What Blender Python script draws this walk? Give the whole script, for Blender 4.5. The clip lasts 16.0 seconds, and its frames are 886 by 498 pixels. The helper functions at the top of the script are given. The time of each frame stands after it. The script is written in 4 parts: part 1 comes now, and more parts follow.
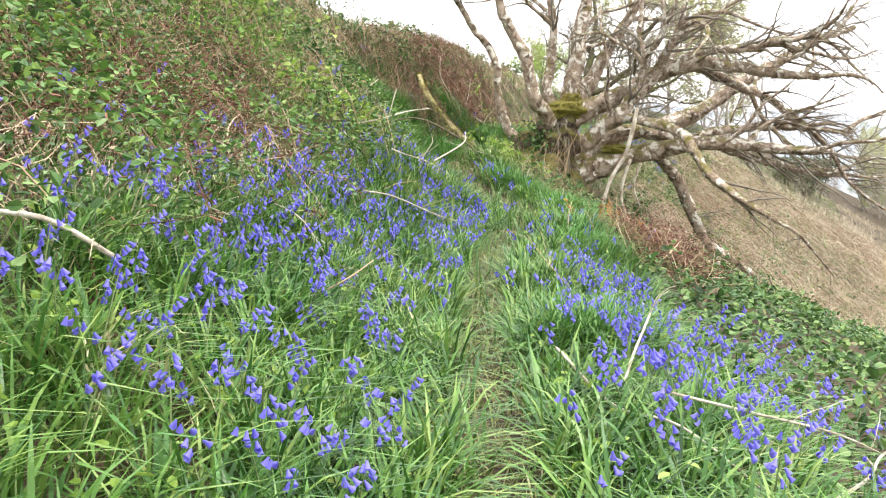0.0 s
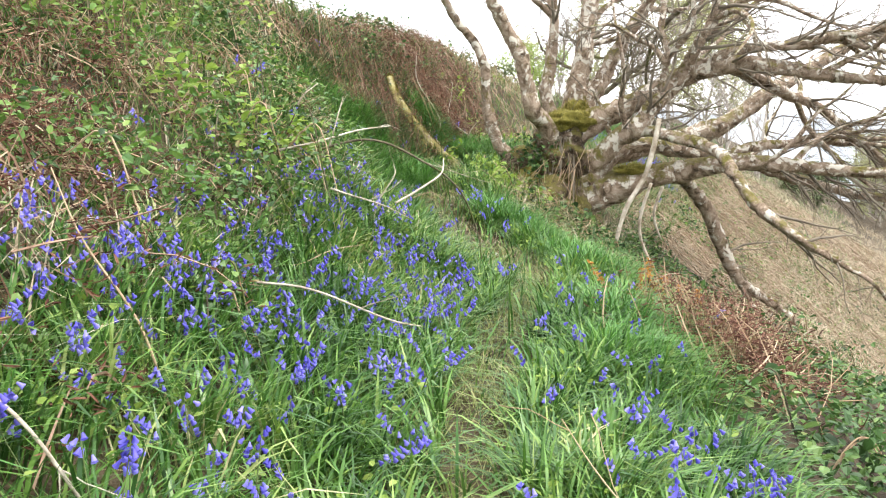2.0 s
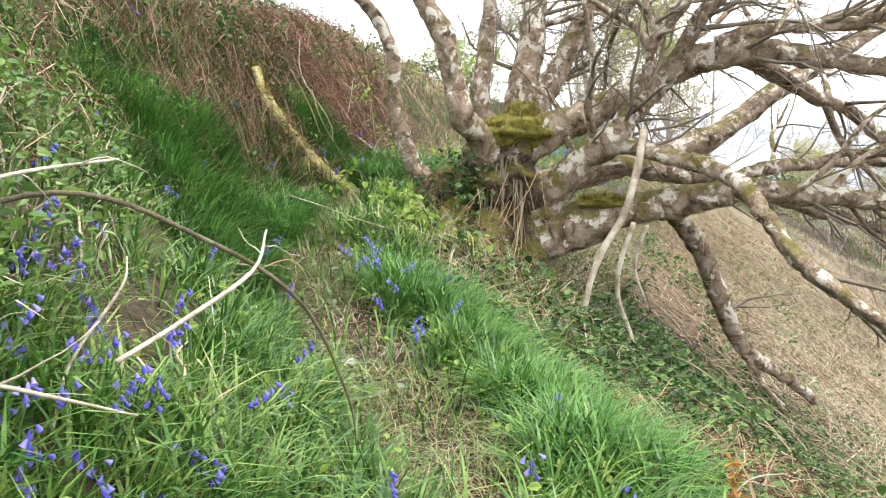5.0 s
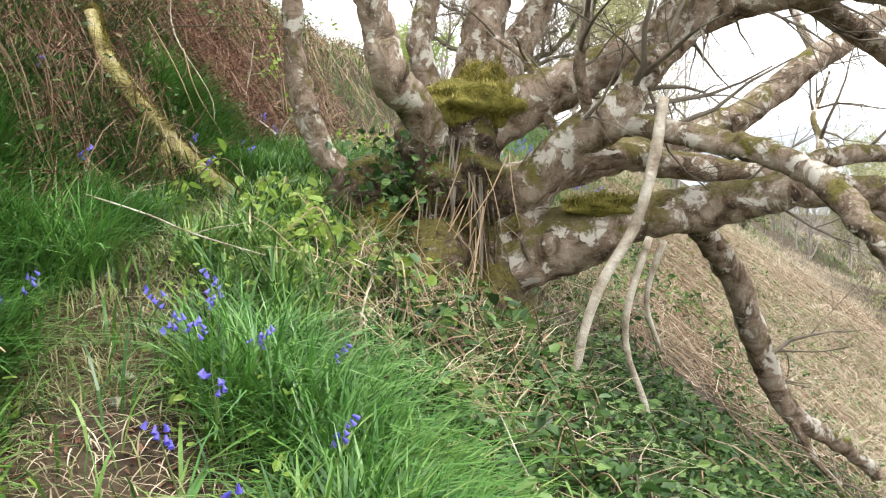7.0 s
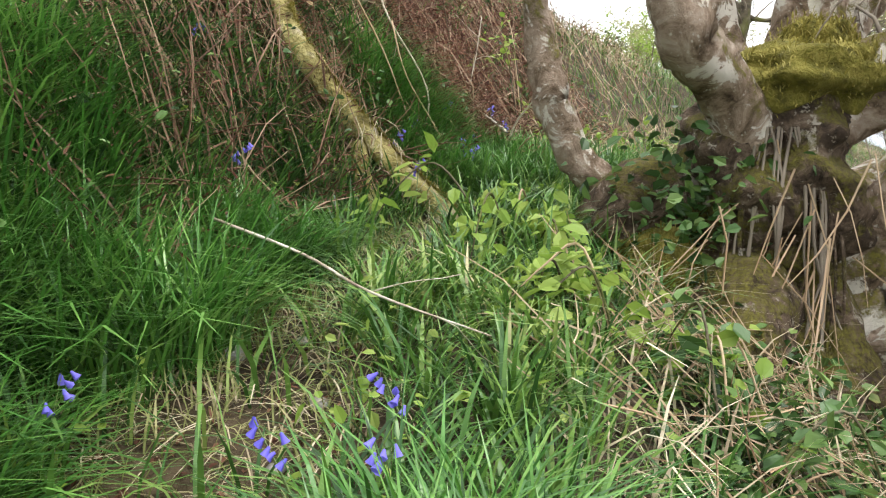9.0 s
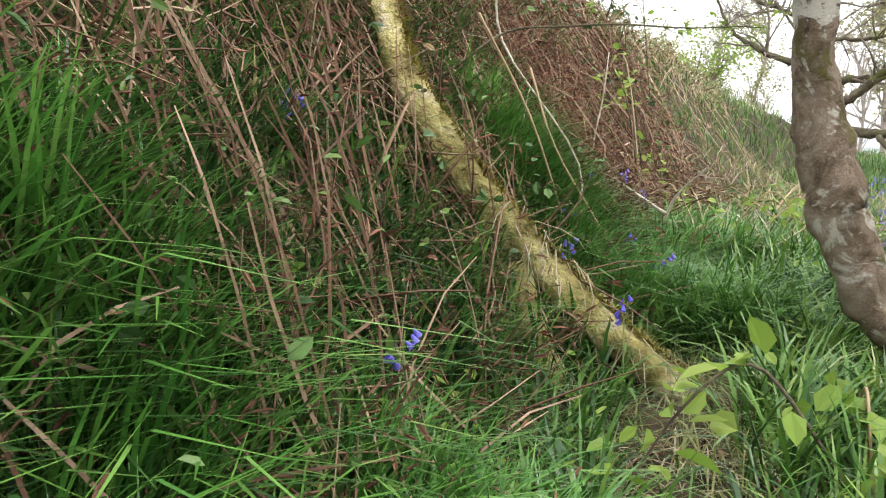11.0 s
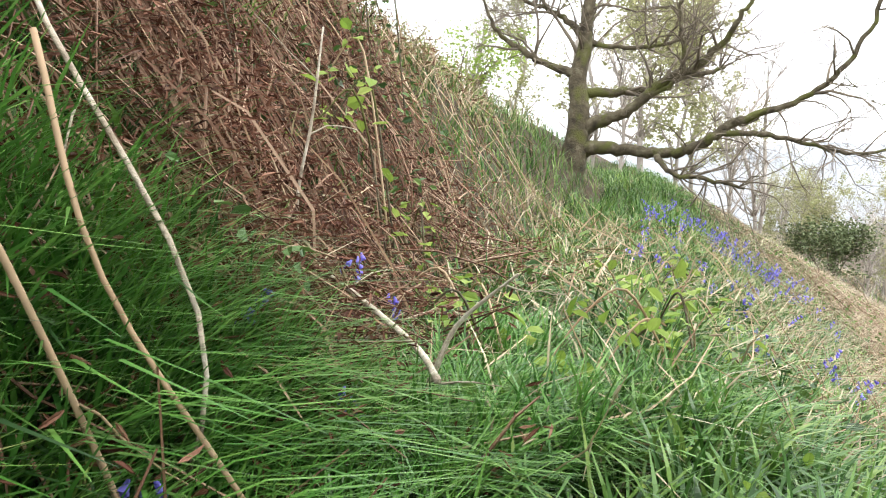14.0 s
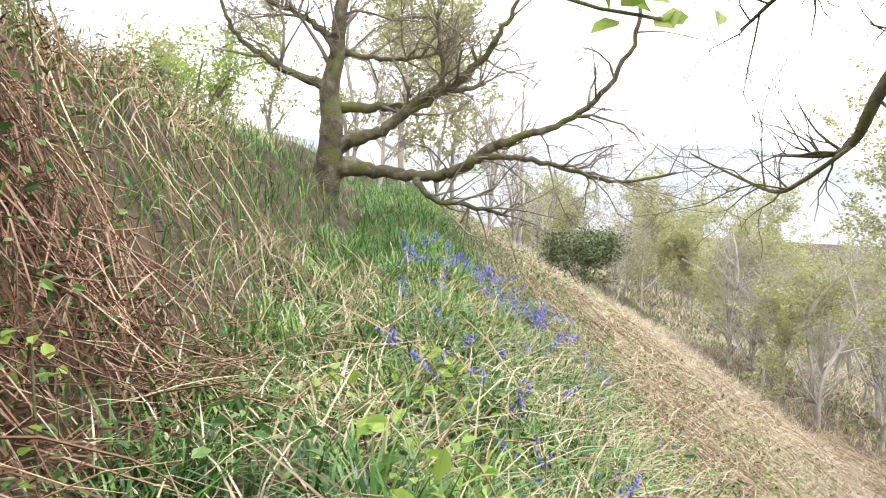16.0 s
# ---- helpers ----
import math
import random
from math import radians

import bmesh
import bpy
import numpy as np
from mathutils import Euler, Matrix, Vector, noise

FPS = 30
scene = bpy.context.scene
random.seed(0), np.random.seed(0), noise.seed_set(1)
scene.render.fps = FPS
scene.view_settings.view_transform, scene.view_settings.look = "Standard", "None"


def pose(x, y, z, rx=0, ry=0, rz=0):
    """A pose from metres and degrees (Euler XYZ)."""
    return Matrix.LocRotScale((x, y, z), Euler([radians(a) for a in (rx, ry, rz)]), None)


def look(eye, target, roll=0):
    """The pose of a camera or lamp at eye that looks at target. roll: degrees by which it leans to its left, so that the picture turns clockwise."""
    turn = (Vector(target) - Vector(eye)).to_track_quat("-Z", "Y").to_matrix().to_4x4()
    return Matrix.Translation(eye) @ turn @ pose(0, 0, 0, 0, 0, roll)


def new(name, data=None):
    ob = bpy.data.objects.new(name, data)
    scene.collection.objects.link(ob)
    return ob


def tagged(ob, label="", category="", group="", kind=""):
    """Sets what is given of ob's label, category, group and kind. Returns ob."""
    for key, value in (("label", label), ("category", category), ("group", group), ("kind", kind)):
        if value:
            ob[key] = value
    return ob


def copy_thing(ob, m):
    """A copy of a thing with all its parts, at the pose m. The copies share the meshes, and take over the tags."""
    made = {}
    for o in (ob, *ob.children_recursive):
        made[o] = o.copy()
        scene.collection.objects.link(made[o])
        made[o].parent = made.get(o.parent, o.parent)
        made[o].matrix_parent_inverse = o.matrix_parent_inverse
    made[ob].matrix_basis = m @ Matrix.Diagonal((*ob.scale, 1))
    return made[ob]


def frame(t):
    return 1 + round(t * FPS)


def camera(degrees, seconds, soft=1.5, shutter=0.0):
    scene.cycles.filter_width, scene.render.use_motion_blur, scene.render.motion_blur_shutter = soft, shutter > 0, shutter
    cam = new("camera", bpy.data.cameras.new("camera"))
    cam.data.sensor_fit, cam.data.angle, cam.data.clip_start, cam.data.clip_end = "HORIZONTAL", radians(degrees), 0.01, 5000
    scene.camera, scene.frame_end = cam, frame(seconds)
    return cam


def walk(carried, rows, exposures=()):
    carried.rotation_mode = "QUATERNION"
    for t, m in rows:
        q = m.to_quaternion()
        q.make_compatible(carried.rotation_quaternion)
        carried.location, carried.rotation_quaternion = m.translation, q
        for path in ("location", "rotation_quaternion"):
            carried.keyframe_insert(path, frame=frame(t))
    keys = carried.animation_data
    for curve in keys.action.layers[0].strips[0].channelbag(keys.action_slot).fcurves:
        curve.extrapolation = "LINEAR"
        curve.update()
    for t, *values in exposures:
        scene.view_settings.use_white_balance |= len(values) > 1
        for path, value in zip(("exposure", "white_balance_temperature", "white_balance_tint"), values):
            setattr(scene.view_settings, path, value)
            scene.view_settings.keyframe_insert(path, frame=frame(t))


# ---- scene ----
cam = camera(53.7, 16.0, soft=1.15, shutter=0.05)
PATH = [
    (0.0, pose(0.000, 0.000, 1.000, 83.50, 0.00, 0.00)),
    (0.5, pose(0.069, 0.729, 0.998, 83.50, -0.10, 0.50)),
    (1.0, pose(0.069, 1.493, 1.003, 83.50, -0.10, 0.60)),
    (1.5, pose(0.103, 2.199, 1.097, 83.60, -0.10, 0.10)),
    (2.0, pose(0.127, 2.899, 1.248, 83.60, -0.10, -1.00)),
    (2.5, pose(0.103, 3.542, 1.303, 83.60, -0.10, -1.30)),
    (3.0, pose(0.115, 4.167, 1.405, 83.60, -0.10, -1.70)),
    (3.5, pose(0.196, 4.848, 1.489, 83.60, -0.10, -2.60)),
    (4.0, pose(0.242, 5.419, 1.528, 83.60, 0.00, -3.60)),
    (4.5, pose(0.391, 6.040, 1.492, 83.70, 0.00, -4.70)),
    (7.0, pose(1.058, 9.373, 1.286, 84.30, 0.00, -8.50)),
    (7.5, pose(1.150, 10.030, 1.258, 84.40, 0.20, -8.50)),
    (8.0, pose(1.104, 10.482, 1.264, 84.50, 0.10, -1.60)),
    (8.5, pose(1.046, 10.806, 1.262, 84.60, 0.10, 2.80)),
    (9.0, pose(0.955, 11.168, 1.290, 84.60, 0.00, 6.00)),
    (11.5, pose(-0.002, 13.056, 1.816, 85.10, 0.00, 4.53)),
    (12.0, pose(0.098, 13.434, 1.892, 85.10, 0.00, 2.73)),
    (12.5, pose(0.170, 13.788, 1.922, 85.20, 0.00, 0.13)),
    (13.0, pose(0.193, 14.193, 1.902, 85.20, -0.10, -2.47)),
    (13.5, pose(0.321, 14.679, 1.858, 85.30, -0.30, -6.47)),
    (14.0, pose(0.440, 15.101, 1.948, 85.30, -0.20, -10.07)),
    (14.5, pose(0.515, 15.455, 2.063, 85.30, -0.30, -12.07)),
    (15.0, pose(0.572, 15.813, 2.196, 85.30, -0.50, -16.87)),
    (15.5, pose(0.710, 15.938, 2.275, 85.30, -0.40, -21.67)),
    (16.0, pose(0.988, 16.259, 2.253, 85.30, -0.50, -25.27)),
]
walk(cam, PATH, [(0.0, 1.1), (3.0, 1.05), (7.0, 0.92), (9.0, 0.8), (12.0, 0.8), (14.0, 0.92), (16.0, 1.0)])

# ---------------------------------------------------------------- sky and sun: bright overcast
world = bpy.data.worlds.new("overcast_sky")
scene.world = world
world.use_nodes = True
wt = world.node_tree
wt.nodes.clear()
sky = wt.nodes.new("ShaderNodeTexSky")
sky.sky_type = "NISHITA"
sky.sun_disc = False
sky.sun_elevation, sky.sun_rotation = radians(70), radians(60)
sky.dust_density = 4.0
grey = wt.nodes.new("ShaderNodeHueSaturation")
grey.inputs["Saturation"].default_value = 0.25
cloud = wt.nodes.new("ShaderNodeMixRGB")
cloud.inputs["Fac"].default_value = 0.8
cloud.inputs["Color2"].default_value = (14.0, 14.3, 14.8, 1)
bgn = wt.nodes.new("ShaderNodeBackground")
bgn.inputs["Strength"].default_value = 0.12
wout = wt.nodes.new("ShaderNodeOutputWorld")
wt.links.new(sky.outputs[0], grey.inputs["Color"])
wt.links.new(grey.outputs[0], cloud.inputs["Color1"])
wt.links.new(cloud.outputs[0], bgn.inputs["Color"])
wt.links.new(bgn.outputs[0], wout.inputs["Surface"])
sun = new("sun", bpy.data.lights.new("sun", "SUN"))
sun.data.energy, sun.data.angle, sun.data.color = 1.9, radians(16), (1.0, 0.97, 0.93)
sun.matrix_world = look((2.8, 3.4, 9), (0, 5, 0))


# ---------------------------------------------------------------- materials
def mat(name, stops, rough=0.7, island=True, scale=6.0, bump=0.0, bump_scale=40.0, translucent=0.0, spec=0.3, patch=None):
    """Colour ramp driven by a random value per piece or by noise, with bump and, for leaves, light passing through."""
    m = bpy.data.materials.new(name)
    m.use_nodes = True
    nt = m.node_tree
    nd, lk = nt.nodes, nt.links
    p = nd["Principled BSDF"]
    p.inputs["Roughness"].default_value = rough
    p.inputs["Specular IOR Level"].default_value = spec
    tc = nd.new("ShaderNodeTexCoord")
    ramp = nd.new("ShaderNodeValToRGB")
    while len(ramp.color_ramp.elements) < len(stops):
        ramp.color_ramp.elements.new(0.5)
    for e, (at, c) in zip(ramp.color_ramp.elements, stops):
        e.position, e.color = at, (*c, 1)
    n1 = nd.new("ShaderNodeTexNoise")
    n1.inputs["Scale"].default_value, n1.inputs["Detail"].default_value = scale, 6
    lk.new(tc.outputs["Object"], n1.inputs["Vector"])
    if island:
        g = nd.new("ShaderNodeNewGeometry")
        mx = nd.new("ShaderNodeMath")
        mx.operation = "MULTIPLY_ADD"
        lk.new(g.outputs["Random Per Island"], mx.inputs[0])
        mx.inputs[1].default_value = 0.72
        sc = nd.new("ShaderNodeMath")
        sc.operation = "MULTIPLY_ADD"
        lk.new(n1.outputs["Fac"], sc.inputs[0])
        sc.inputs[1].default_value, sc.inputs[2].default_value = 1.0, -0.36
        lk.new(sc.outputs[0], mx.inputs[2])
        lk.new(mx.outputs[0], ramp.inputs["Fac"])
    else:
        lk.new(n1.outputs["Fac"], ramp.inputs["Fac"])
    col = ramp.outputs["Color"]
    if patch:
        n2 = nd.new("ShaderNodeTexNoise")
        n2.inputs["Scale"].default_value, n2.inputs["Detail"].default_value = patch[0], 5
        lk.new(tc.outputs["Object"], n2.inputs["Vector"])
        r2 = nd.new("ShaderNodeValToRGB")
        r2.color_ramp.elements[0].position, r2.color_ramp.elements[1].position = patch[1], patch[2]
        lk.new(n2.outputs["Fac"], r2.inputs["Fac"])
        mm = nd.new("ShaderNodeMixRGB")
        lk.new(r2.outputs["Color"], mm.inputs["Fac"])
        lk.new(col, mm.inputs["Color1"])
        mm.inputs["Color2"].default_value = (*patch[3], 1)
        col = mm.outputs["Color"]
    lk.new(col, p.inputs["Base Color"])
    if bump:
        nb = nd.new("ShaderNodeTexNoise")
        nb.inputs["Scale"].default_value, nb.inputs["Detail"].default_value = bump_scale, 8
        lk.new(tc.outputs["Object"], nb.inputs["Vector"])
        b = nd.new("ShaderNodeBump")
        b.inputs["Strength"].default_value, b.inputs["Distance"].default_value = bump, 0.02
        lk.new(nb.outputs["Fac"], b.inputs["Height"])
        lk.new(b.outputs["Normal"], p.inputs["Normal"])
    if translucent:
        tr = nd.new("ShaderNodeBsdfTranslucent")
        lk.new(col, tr.inputs["Color"])
        mix = nd.new("ShaderNodeMixShader")
        mix.inputs["Fac"].default_value = translucent
        lk.new(p.outputs[0], mix.inputs[1])
        lk.new(tr.outputs[0], mix.inputs[2])
        lk.new(mix.outputs[0], nd["Material Output"].inputs["Surface"])
    return m


M_SOIL = mat("soil_and_litter", [(0.3, (0.02, 0.013, 0.008)), (0.5, (0.05, 0.035, 0.021)), (0.7, (0.10, 0.075, 0.045))], 0.95, False, 16, 1.0, 45,
             patch=(1.3, 0.45, 0.62, (0.085, 0.062, 0.035)))
M_GRASS = mat("fresh_grass", [(0.0, (0.014, 0.045, 0.009)), (0.35, (0.045, 0.125, 0.02)), (0.7, (0.13, 0.25, 0.045)), (0.92, (0.28, 0.36, 0.10)), (1.0, (0.5, 0.43, 0.25))],
              0.38, True, 1.2, translucent=0.22, spec=0.42)
M_TUSSOCK = mat("tussock_grass", [(0.0, (0.02, 0.08, 0.012)), (0.5, (0.07, 0.20, 0.03)), (1.0, (0.2, 0.36, 0.08))], 0.36, True, 2, translucent=0.22, spec=0.45)
# darker copy of the tussock grass: the steep bank's shade is in its colour
M_SHADEDGRASS = mat("shade_darkened_grass", [(0.0, (0.012, 0.035, 0.010)), (0.5, (0.035, 0.10, 0.022)), (1.0, (0.12, 0.22, 0.05))], 0.4, True, 2, translucent=0.2, spec=0.4)
M_TRODDEN = mat("trodden_grass", [(0.0, (0.12, 0.15, 0.04)), (0.5, (0.24, 0.26, 0.09)), (1.0, (0.46, 0.40, 0.22))], 0.6, True, 3, translucent=0.25)
M_STRAW = mat("dry_straw", [(0.0, (0.17, 0.125, 0.075)), (0.5, (0.40, 0.325, 0.215)), (1.0, (0.64, 0.57, 0.43))], 0.6, True, 3, translucent=0.1)
M_STALK = mat("dead_stalk", [(0.0, (0.14, 0.075, 0.04)), (0.45, (0.33, 0.22, 0.13)), (1.0, (0.60, 0.48, 0.33))], 0.65, True, 2)
M_FLAT = mat("weathered_bracken_stalk", [(0.0, (0.11, 0.07, 0.042)), (0.45, (0.29, 0.205, 0.13)), (1.0, (0.56, 0.46, 0.34))], 0.7, True, 0.9)
M_DARKSTALK = mat("rotten_bracken_stalk", [(0.0, (0.07, 0.033, 0.02)), (0.5, (0.17, 0.09, 0.055)), (1.0, (0.45, 0.32, 0.22))], 0.7, True, 2)
M_RUST = mat("dead_bracken_frond", [(0.0, (0.03, 0.010, 0.006)), (0.5, (0.12, 0.047, 0.028)), (1.0, (0.32, 0.17, 0.11))], 0.8, True, 3, translucent=0.15)
M_RUSSET = mat("russet_bracken_frond", [(0.0, (0.035, 0.013, 0.009)), (0.5, (0.13, 0.055, 0.037)), (1.0, (0.36, 0.2, 0.145))], 0.8, True, 3, translucent=0.15)
M_BRAMBLE = mat("bramble_leaf", [(0.0, (0.016, 0.038, 0.012)), (0.5, (0.06, 0.13, 0.03)), (0.9, (0.18, 0.27, 0.075)), (1.0, (0.26, 0.17, 0.08))], 0.45, True, 2.5, translucent=0.2, spec=0.35)
M_THICKET = mat("green_bramble_leaf", [(0.0, (0.035, 0.085, 0.016)), (0.5, (0.10, 0.20, 0.035)), (1.0, (0.24, 0.34, 0.08))], 0.45, True, 2.5, translucent=0.3, spec=0.35)
M_FRESH = mat("young_leaf", [(0.0, (0.16, 0.27, 0.04)), (0.5, (0.27, 0.38, 0.07)), (1.0, (0.40, 0.48, 0.14))], 0.45, True, 3, translucent=0.45)
M_ORANGE = mat("orange_dead_fern", [(0.0, (0.28, 0.11, 0.02)), (1.0, (0.5, 0.26, 0.07))], 0.8, True, 3, translucent=0.2)
M_BELL = mat("bluebell_flower", [(0.0, (0.08, 0.065, 0.44)), (0.5, (0.17, 0.145, 0.66)), (1.0, (0.38, 0.34, 0.86))], 0.55, True, 3, translucent=0.35)
M_STEM = mat("bluebell_stem", [(0.0, (0.12, 0.16, 0.06)), (1.0, (0.20, 0.25, 0.09))], 0.5, True, 3)


def bark_mat(name, brown, lichen, moss, lichen_at, moss_at, grain):
    """Old bark: streaked brown, crisp pale lichen scabs, moss that settles on the upper side."""
    m = bpy.data.materials.new(name)
    m.use_nodes = True
    nd, lk = m.node_tree.nodes, m.node_tree.links
    p = nd["Principled BSDF"]
    p.inputs["Roughness"].default_value, p.inputs["Specular IOR Level"].default_value = 0.9, 0.15
    tc, geo = nd.new("ShaderNodeTexCoord"), nd.new("ShaderNodeNewGeometry")

    def tex(scale, detail=8, distort=0.0, rough=0.6):
        n = nd.new("ShaderNodeTexNoise")
        for key, val in (("Scale", scale), ("Detail", detail), ("Distortion", distort), ("Roughness", rough)):
            n.inputs[key].default_value = val
        lk.new(tc.outputs["Object"], n.inputs["Vector"])
        return n.outputs["Fac"]

    def step(src, lo, hi):
        n = nd.new("ShaderNodeMapRange")
        n.inputs["From Min"].default_value, n.inputs["From Max"].default_value = lo, hi
        lk.new(src, n.inputs["Value"])
        return n.outputs["Result"]

    def calc(op, a, b):
        n = nd.new("ShaderNodeMath")
        n.operation = op
        for k, v in enumerate((a, b)):
            if isinstance(v, (int, float)):
                n.inputs[k].default_value = v
            else:
                lk.new(v, n.inputs[k])
        return n.outputs[0]

    def blend(fac, a, b):
        n = nd.new("ShaderNodeMixRGB")
        lk.new(fac, n.inputs["Fac"])
        lk.new(a, n.inputs["Color1"])
        if isinstance(b, tuple):
            n.inputs["Color2"].default_value = (*b, 1)
        else:
            lk.new(b, n.inputs["Color2"])
        return n.outputs["Color"]

    ramp = nd.new("ShaderNodeValToRGB")
    while len(ramp.color_ramp.elements) < len(brown):
        ramp.color_ramp.elements.new(0.5)
    for e, (at, c) in zip(ramp.color_ramp.elements, brown):
        e.position, e.color = at, (*c, 1)
    lk.new(tex(grain, 10, 0.8, 0.7), ramp.inputs["Fac"])
    sep = nd.new("ShaderNodeSeparateXYZ")
    lk.new(geo.outputs["Normal"], sep.inputs[0])
    up = sep.outputs["Z"]
    scab = calc("ADD", calc("MULTIPLY", tex(6.5, 10, 0.6, 0.65), 1.0), calc("MULTIPLY", up, 0.05))
    col = blend(step(scab, lichen_at, lichen_at + 0.035), ramp.outputs["Color"], lichen)
    fleck = tex(38, 4)
    col = blend(calc("MULTIPLY", step(fleck, 0.62, 0.68), 0.6), col, lichen)
    mo = calc("ADD", tex(4.0, 10, 0.4, 0.7), calc("MULTIPLY", up, 0.13))
    # moss is thickest round the foot of the tree
    away = nd.new("ShaderNodeVectorMath")
    away.operation = "DISTANCE"
    away.inputs[1].default_value = (2.0, 15.3, 0.7)
    lk.new(tc.outputs["Object"], away.inputs[0])
    mo = calc("ADD", mo, calc("MULTIPLY", step(away.outputs["Value"], 1.35, 0.55), 0.075))
    mossed = step(mo, moss_at, moss_at + 0.06)
    mc = blend(step(tex(60, 4), 0.4, 0.65), blend(step(tex(9), 0.3, 0.7), ramp.outputs["Color"], tuple(0.6 * v for v in moss)), moss)
    col = blend(mossed, col, mc)
    lk.new(col, p.inputs["Base Color"])
    hgt = calc("ADD", calc("ADD", tex(24, 10, 1.2, 0.75), calc("MULTIPLY", tex(90, 4), 0.35)), calc("MULTIPLY", mossed, 0.3))
    b = nd.new("ShaderNodeBump")
    b.inputs["Strength"].default_value, b.inputs["Distance"].default_value = 1.0, 0.03
    lk.new(hgt, b.inputs["Height"])
    lk.new(b.outputs["Normal"], p.inputs["Normal"])
    return m


M_BARK = bark_mat("lichen_bark", [(0.34, (0.05, 0.034, 0.022)), (0.44, (0.19, 0.135, 0.09)), (0.54, (0.36, 0.27, 0.20)), (0.66, (0.52, 0.43, 0.34))], (0.68, 0.63, 0.54), (0.19, 0.17, 0.035), 0.54, 0.575, 7.0)
M_TRUNK = bark_mat("old_trunk_bark", [(0.34, (0.022, 0.016, 0.011)), (0.45, (0.07, 0.049, 0.033)), (0.56, (0.16, 0.115, 0.08)), (0.68, (0.30, 0.24, 0.185))], (0.46, 0.41, 0.34), (0.16, 0.145, 0.03), 0.60, 0.585, 9.0)
M_BARKD = mat("oak_bark", [(0.3, (0.045, 0.036, 0.024)), (0.55, (0.11, 0.092, 0.058)), (0.75, (0.2, 0.18, 0.12))], 0.9, False, 9, 0.9, 40,
              patch=(3, 0.5, 0.6, (0.10, 0.105, 0.03)))
M_PALE = mat("bleached_dead_wood", [(0.3, (0.22, 0.17, 0.12)), (0.5, (0.42, 0.36, 0.28)), (0.7, (0.6, 0.55, 0.46))], 0.8, False, 9, 0.7, 40)
M_TWIG = mat("bare_twig", [(0.3, (0.10, 0.08, 0.06)), (0.7, (0.25, 0.21, 0.16))], 0.85, False, 4)
# valley wood, lightened: part of its paleness is distance haze put into colour
M_TWIGP = mat("haze_paled_winter_twig", [(0.3, (0.32, 0.28, 0.24)), (0.7, (0.52, 0.48, 0.43))], 0.85, False, 2)
M_MOSS = mat("cushion_moss", [(0.3, (0.07, 0.065, 0.012)), (0.5, (0.165, 0.145, 0.025)), (0.7, (0.28, 0.24, 0.06))], 0.95, False, 14, 1.0, 90)
M_MOSSF = mat("moss_tuft", [(0.0, (0.10, 0.09, 0.018)), (0.5, (0.24, 0.205, 0.04)), (1.0, (0.42, 0.37, 0.13))], 0.9, True, 6, translucent=0.2)
M_LOGMOSS = mat("mossy_log_bark", [(0.3, (0.11, 0.09, 0.03)), (0.45, (0.30, 0.25, 0.09)), (0.58, (0.46, 0.40, 0.17)), (0.7, (0.5, 0.42, 0.32))], 0.95, False, 8, 1.0, 60)
# valley foliage: spring green, paled so that haze sits in the leaf colour
M_SPRING = mat("haze_paled_spring_leaf", [(0.0, (0.25, 0.27, 0.11)), (0.5, (0.38, 0.39, 0.18)), (1.0, (0.52, 0.51, 0.3))], 0.6, True, 0.4, translucent=0.4)
M_GORSE = mat("dark_evergreen_leaf", [(0.0, (0.05, 0.075, 0.03)), (0.6, (0.12, 0.155, 0.065)), (1.0, (0.2, 0.23, 0.1))], 0.6, True, 1)
M_STONE = mat("grey_stone", [(0.3, (0.18, 0.17, 0.15)), (0.7, (0.42, 0.41, 0.38))], 0.9, False, 14, 0.6, 60)


def haze_glow_mat():
    m = bpy.data.materials.new("far_hill_haze_glow")
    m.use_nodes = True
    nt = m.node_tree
    # the hills emit light: distance haze is painted as a pale grey-blue glow
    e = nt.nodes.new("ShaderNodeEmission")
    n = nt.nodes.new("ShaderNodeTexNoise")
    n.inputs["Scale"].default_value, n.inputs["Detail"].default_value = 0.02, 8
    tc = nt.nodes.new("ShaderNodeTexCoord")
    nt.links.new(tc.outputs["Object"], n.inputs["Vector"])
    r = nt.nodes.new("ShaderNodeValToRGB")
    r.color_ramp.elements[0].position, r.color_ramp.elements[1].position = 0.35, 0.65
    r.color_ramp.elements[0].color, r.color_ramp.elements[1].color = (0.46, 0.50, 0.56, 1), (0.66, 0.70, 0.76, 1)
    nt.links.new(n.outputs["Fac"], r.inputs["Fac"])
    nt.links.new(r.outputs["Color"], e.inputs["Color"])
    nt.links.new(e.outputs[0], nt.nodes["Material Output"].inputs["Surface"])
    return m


M_HAZEGLOW = haze_glow_mat()

# ---------------------------------------------------------------- ground shape
rng = np.random.default_rng(7)
KY = [-10, 0, 4.6, 7.2, 9.4, 10.6, 11.8, 12.6, 13.5, 15.3, 16.6, 18.4, 22.3, 26.5, 40, 80]
KX = [0.0, 0.15, 0.2, 0.4, 0.92, 0.85, 0.5, 0.25, 0.2, 0.55, 0.85, 1.4, 3.2, 5.0, 10, 26]
KZ = [-0.3, -0.05, -0.02, 0.09, 0.20, 0.21, 0.33, 0.48, 0.72, 0.95, 1.08, 1.2, 1.25, 1.6, 2.2, 2.5]


def path_x(y):
    return np.interp(y, KY, KX)


def path_z(y):
    return np.interp(y, KY, KZ)


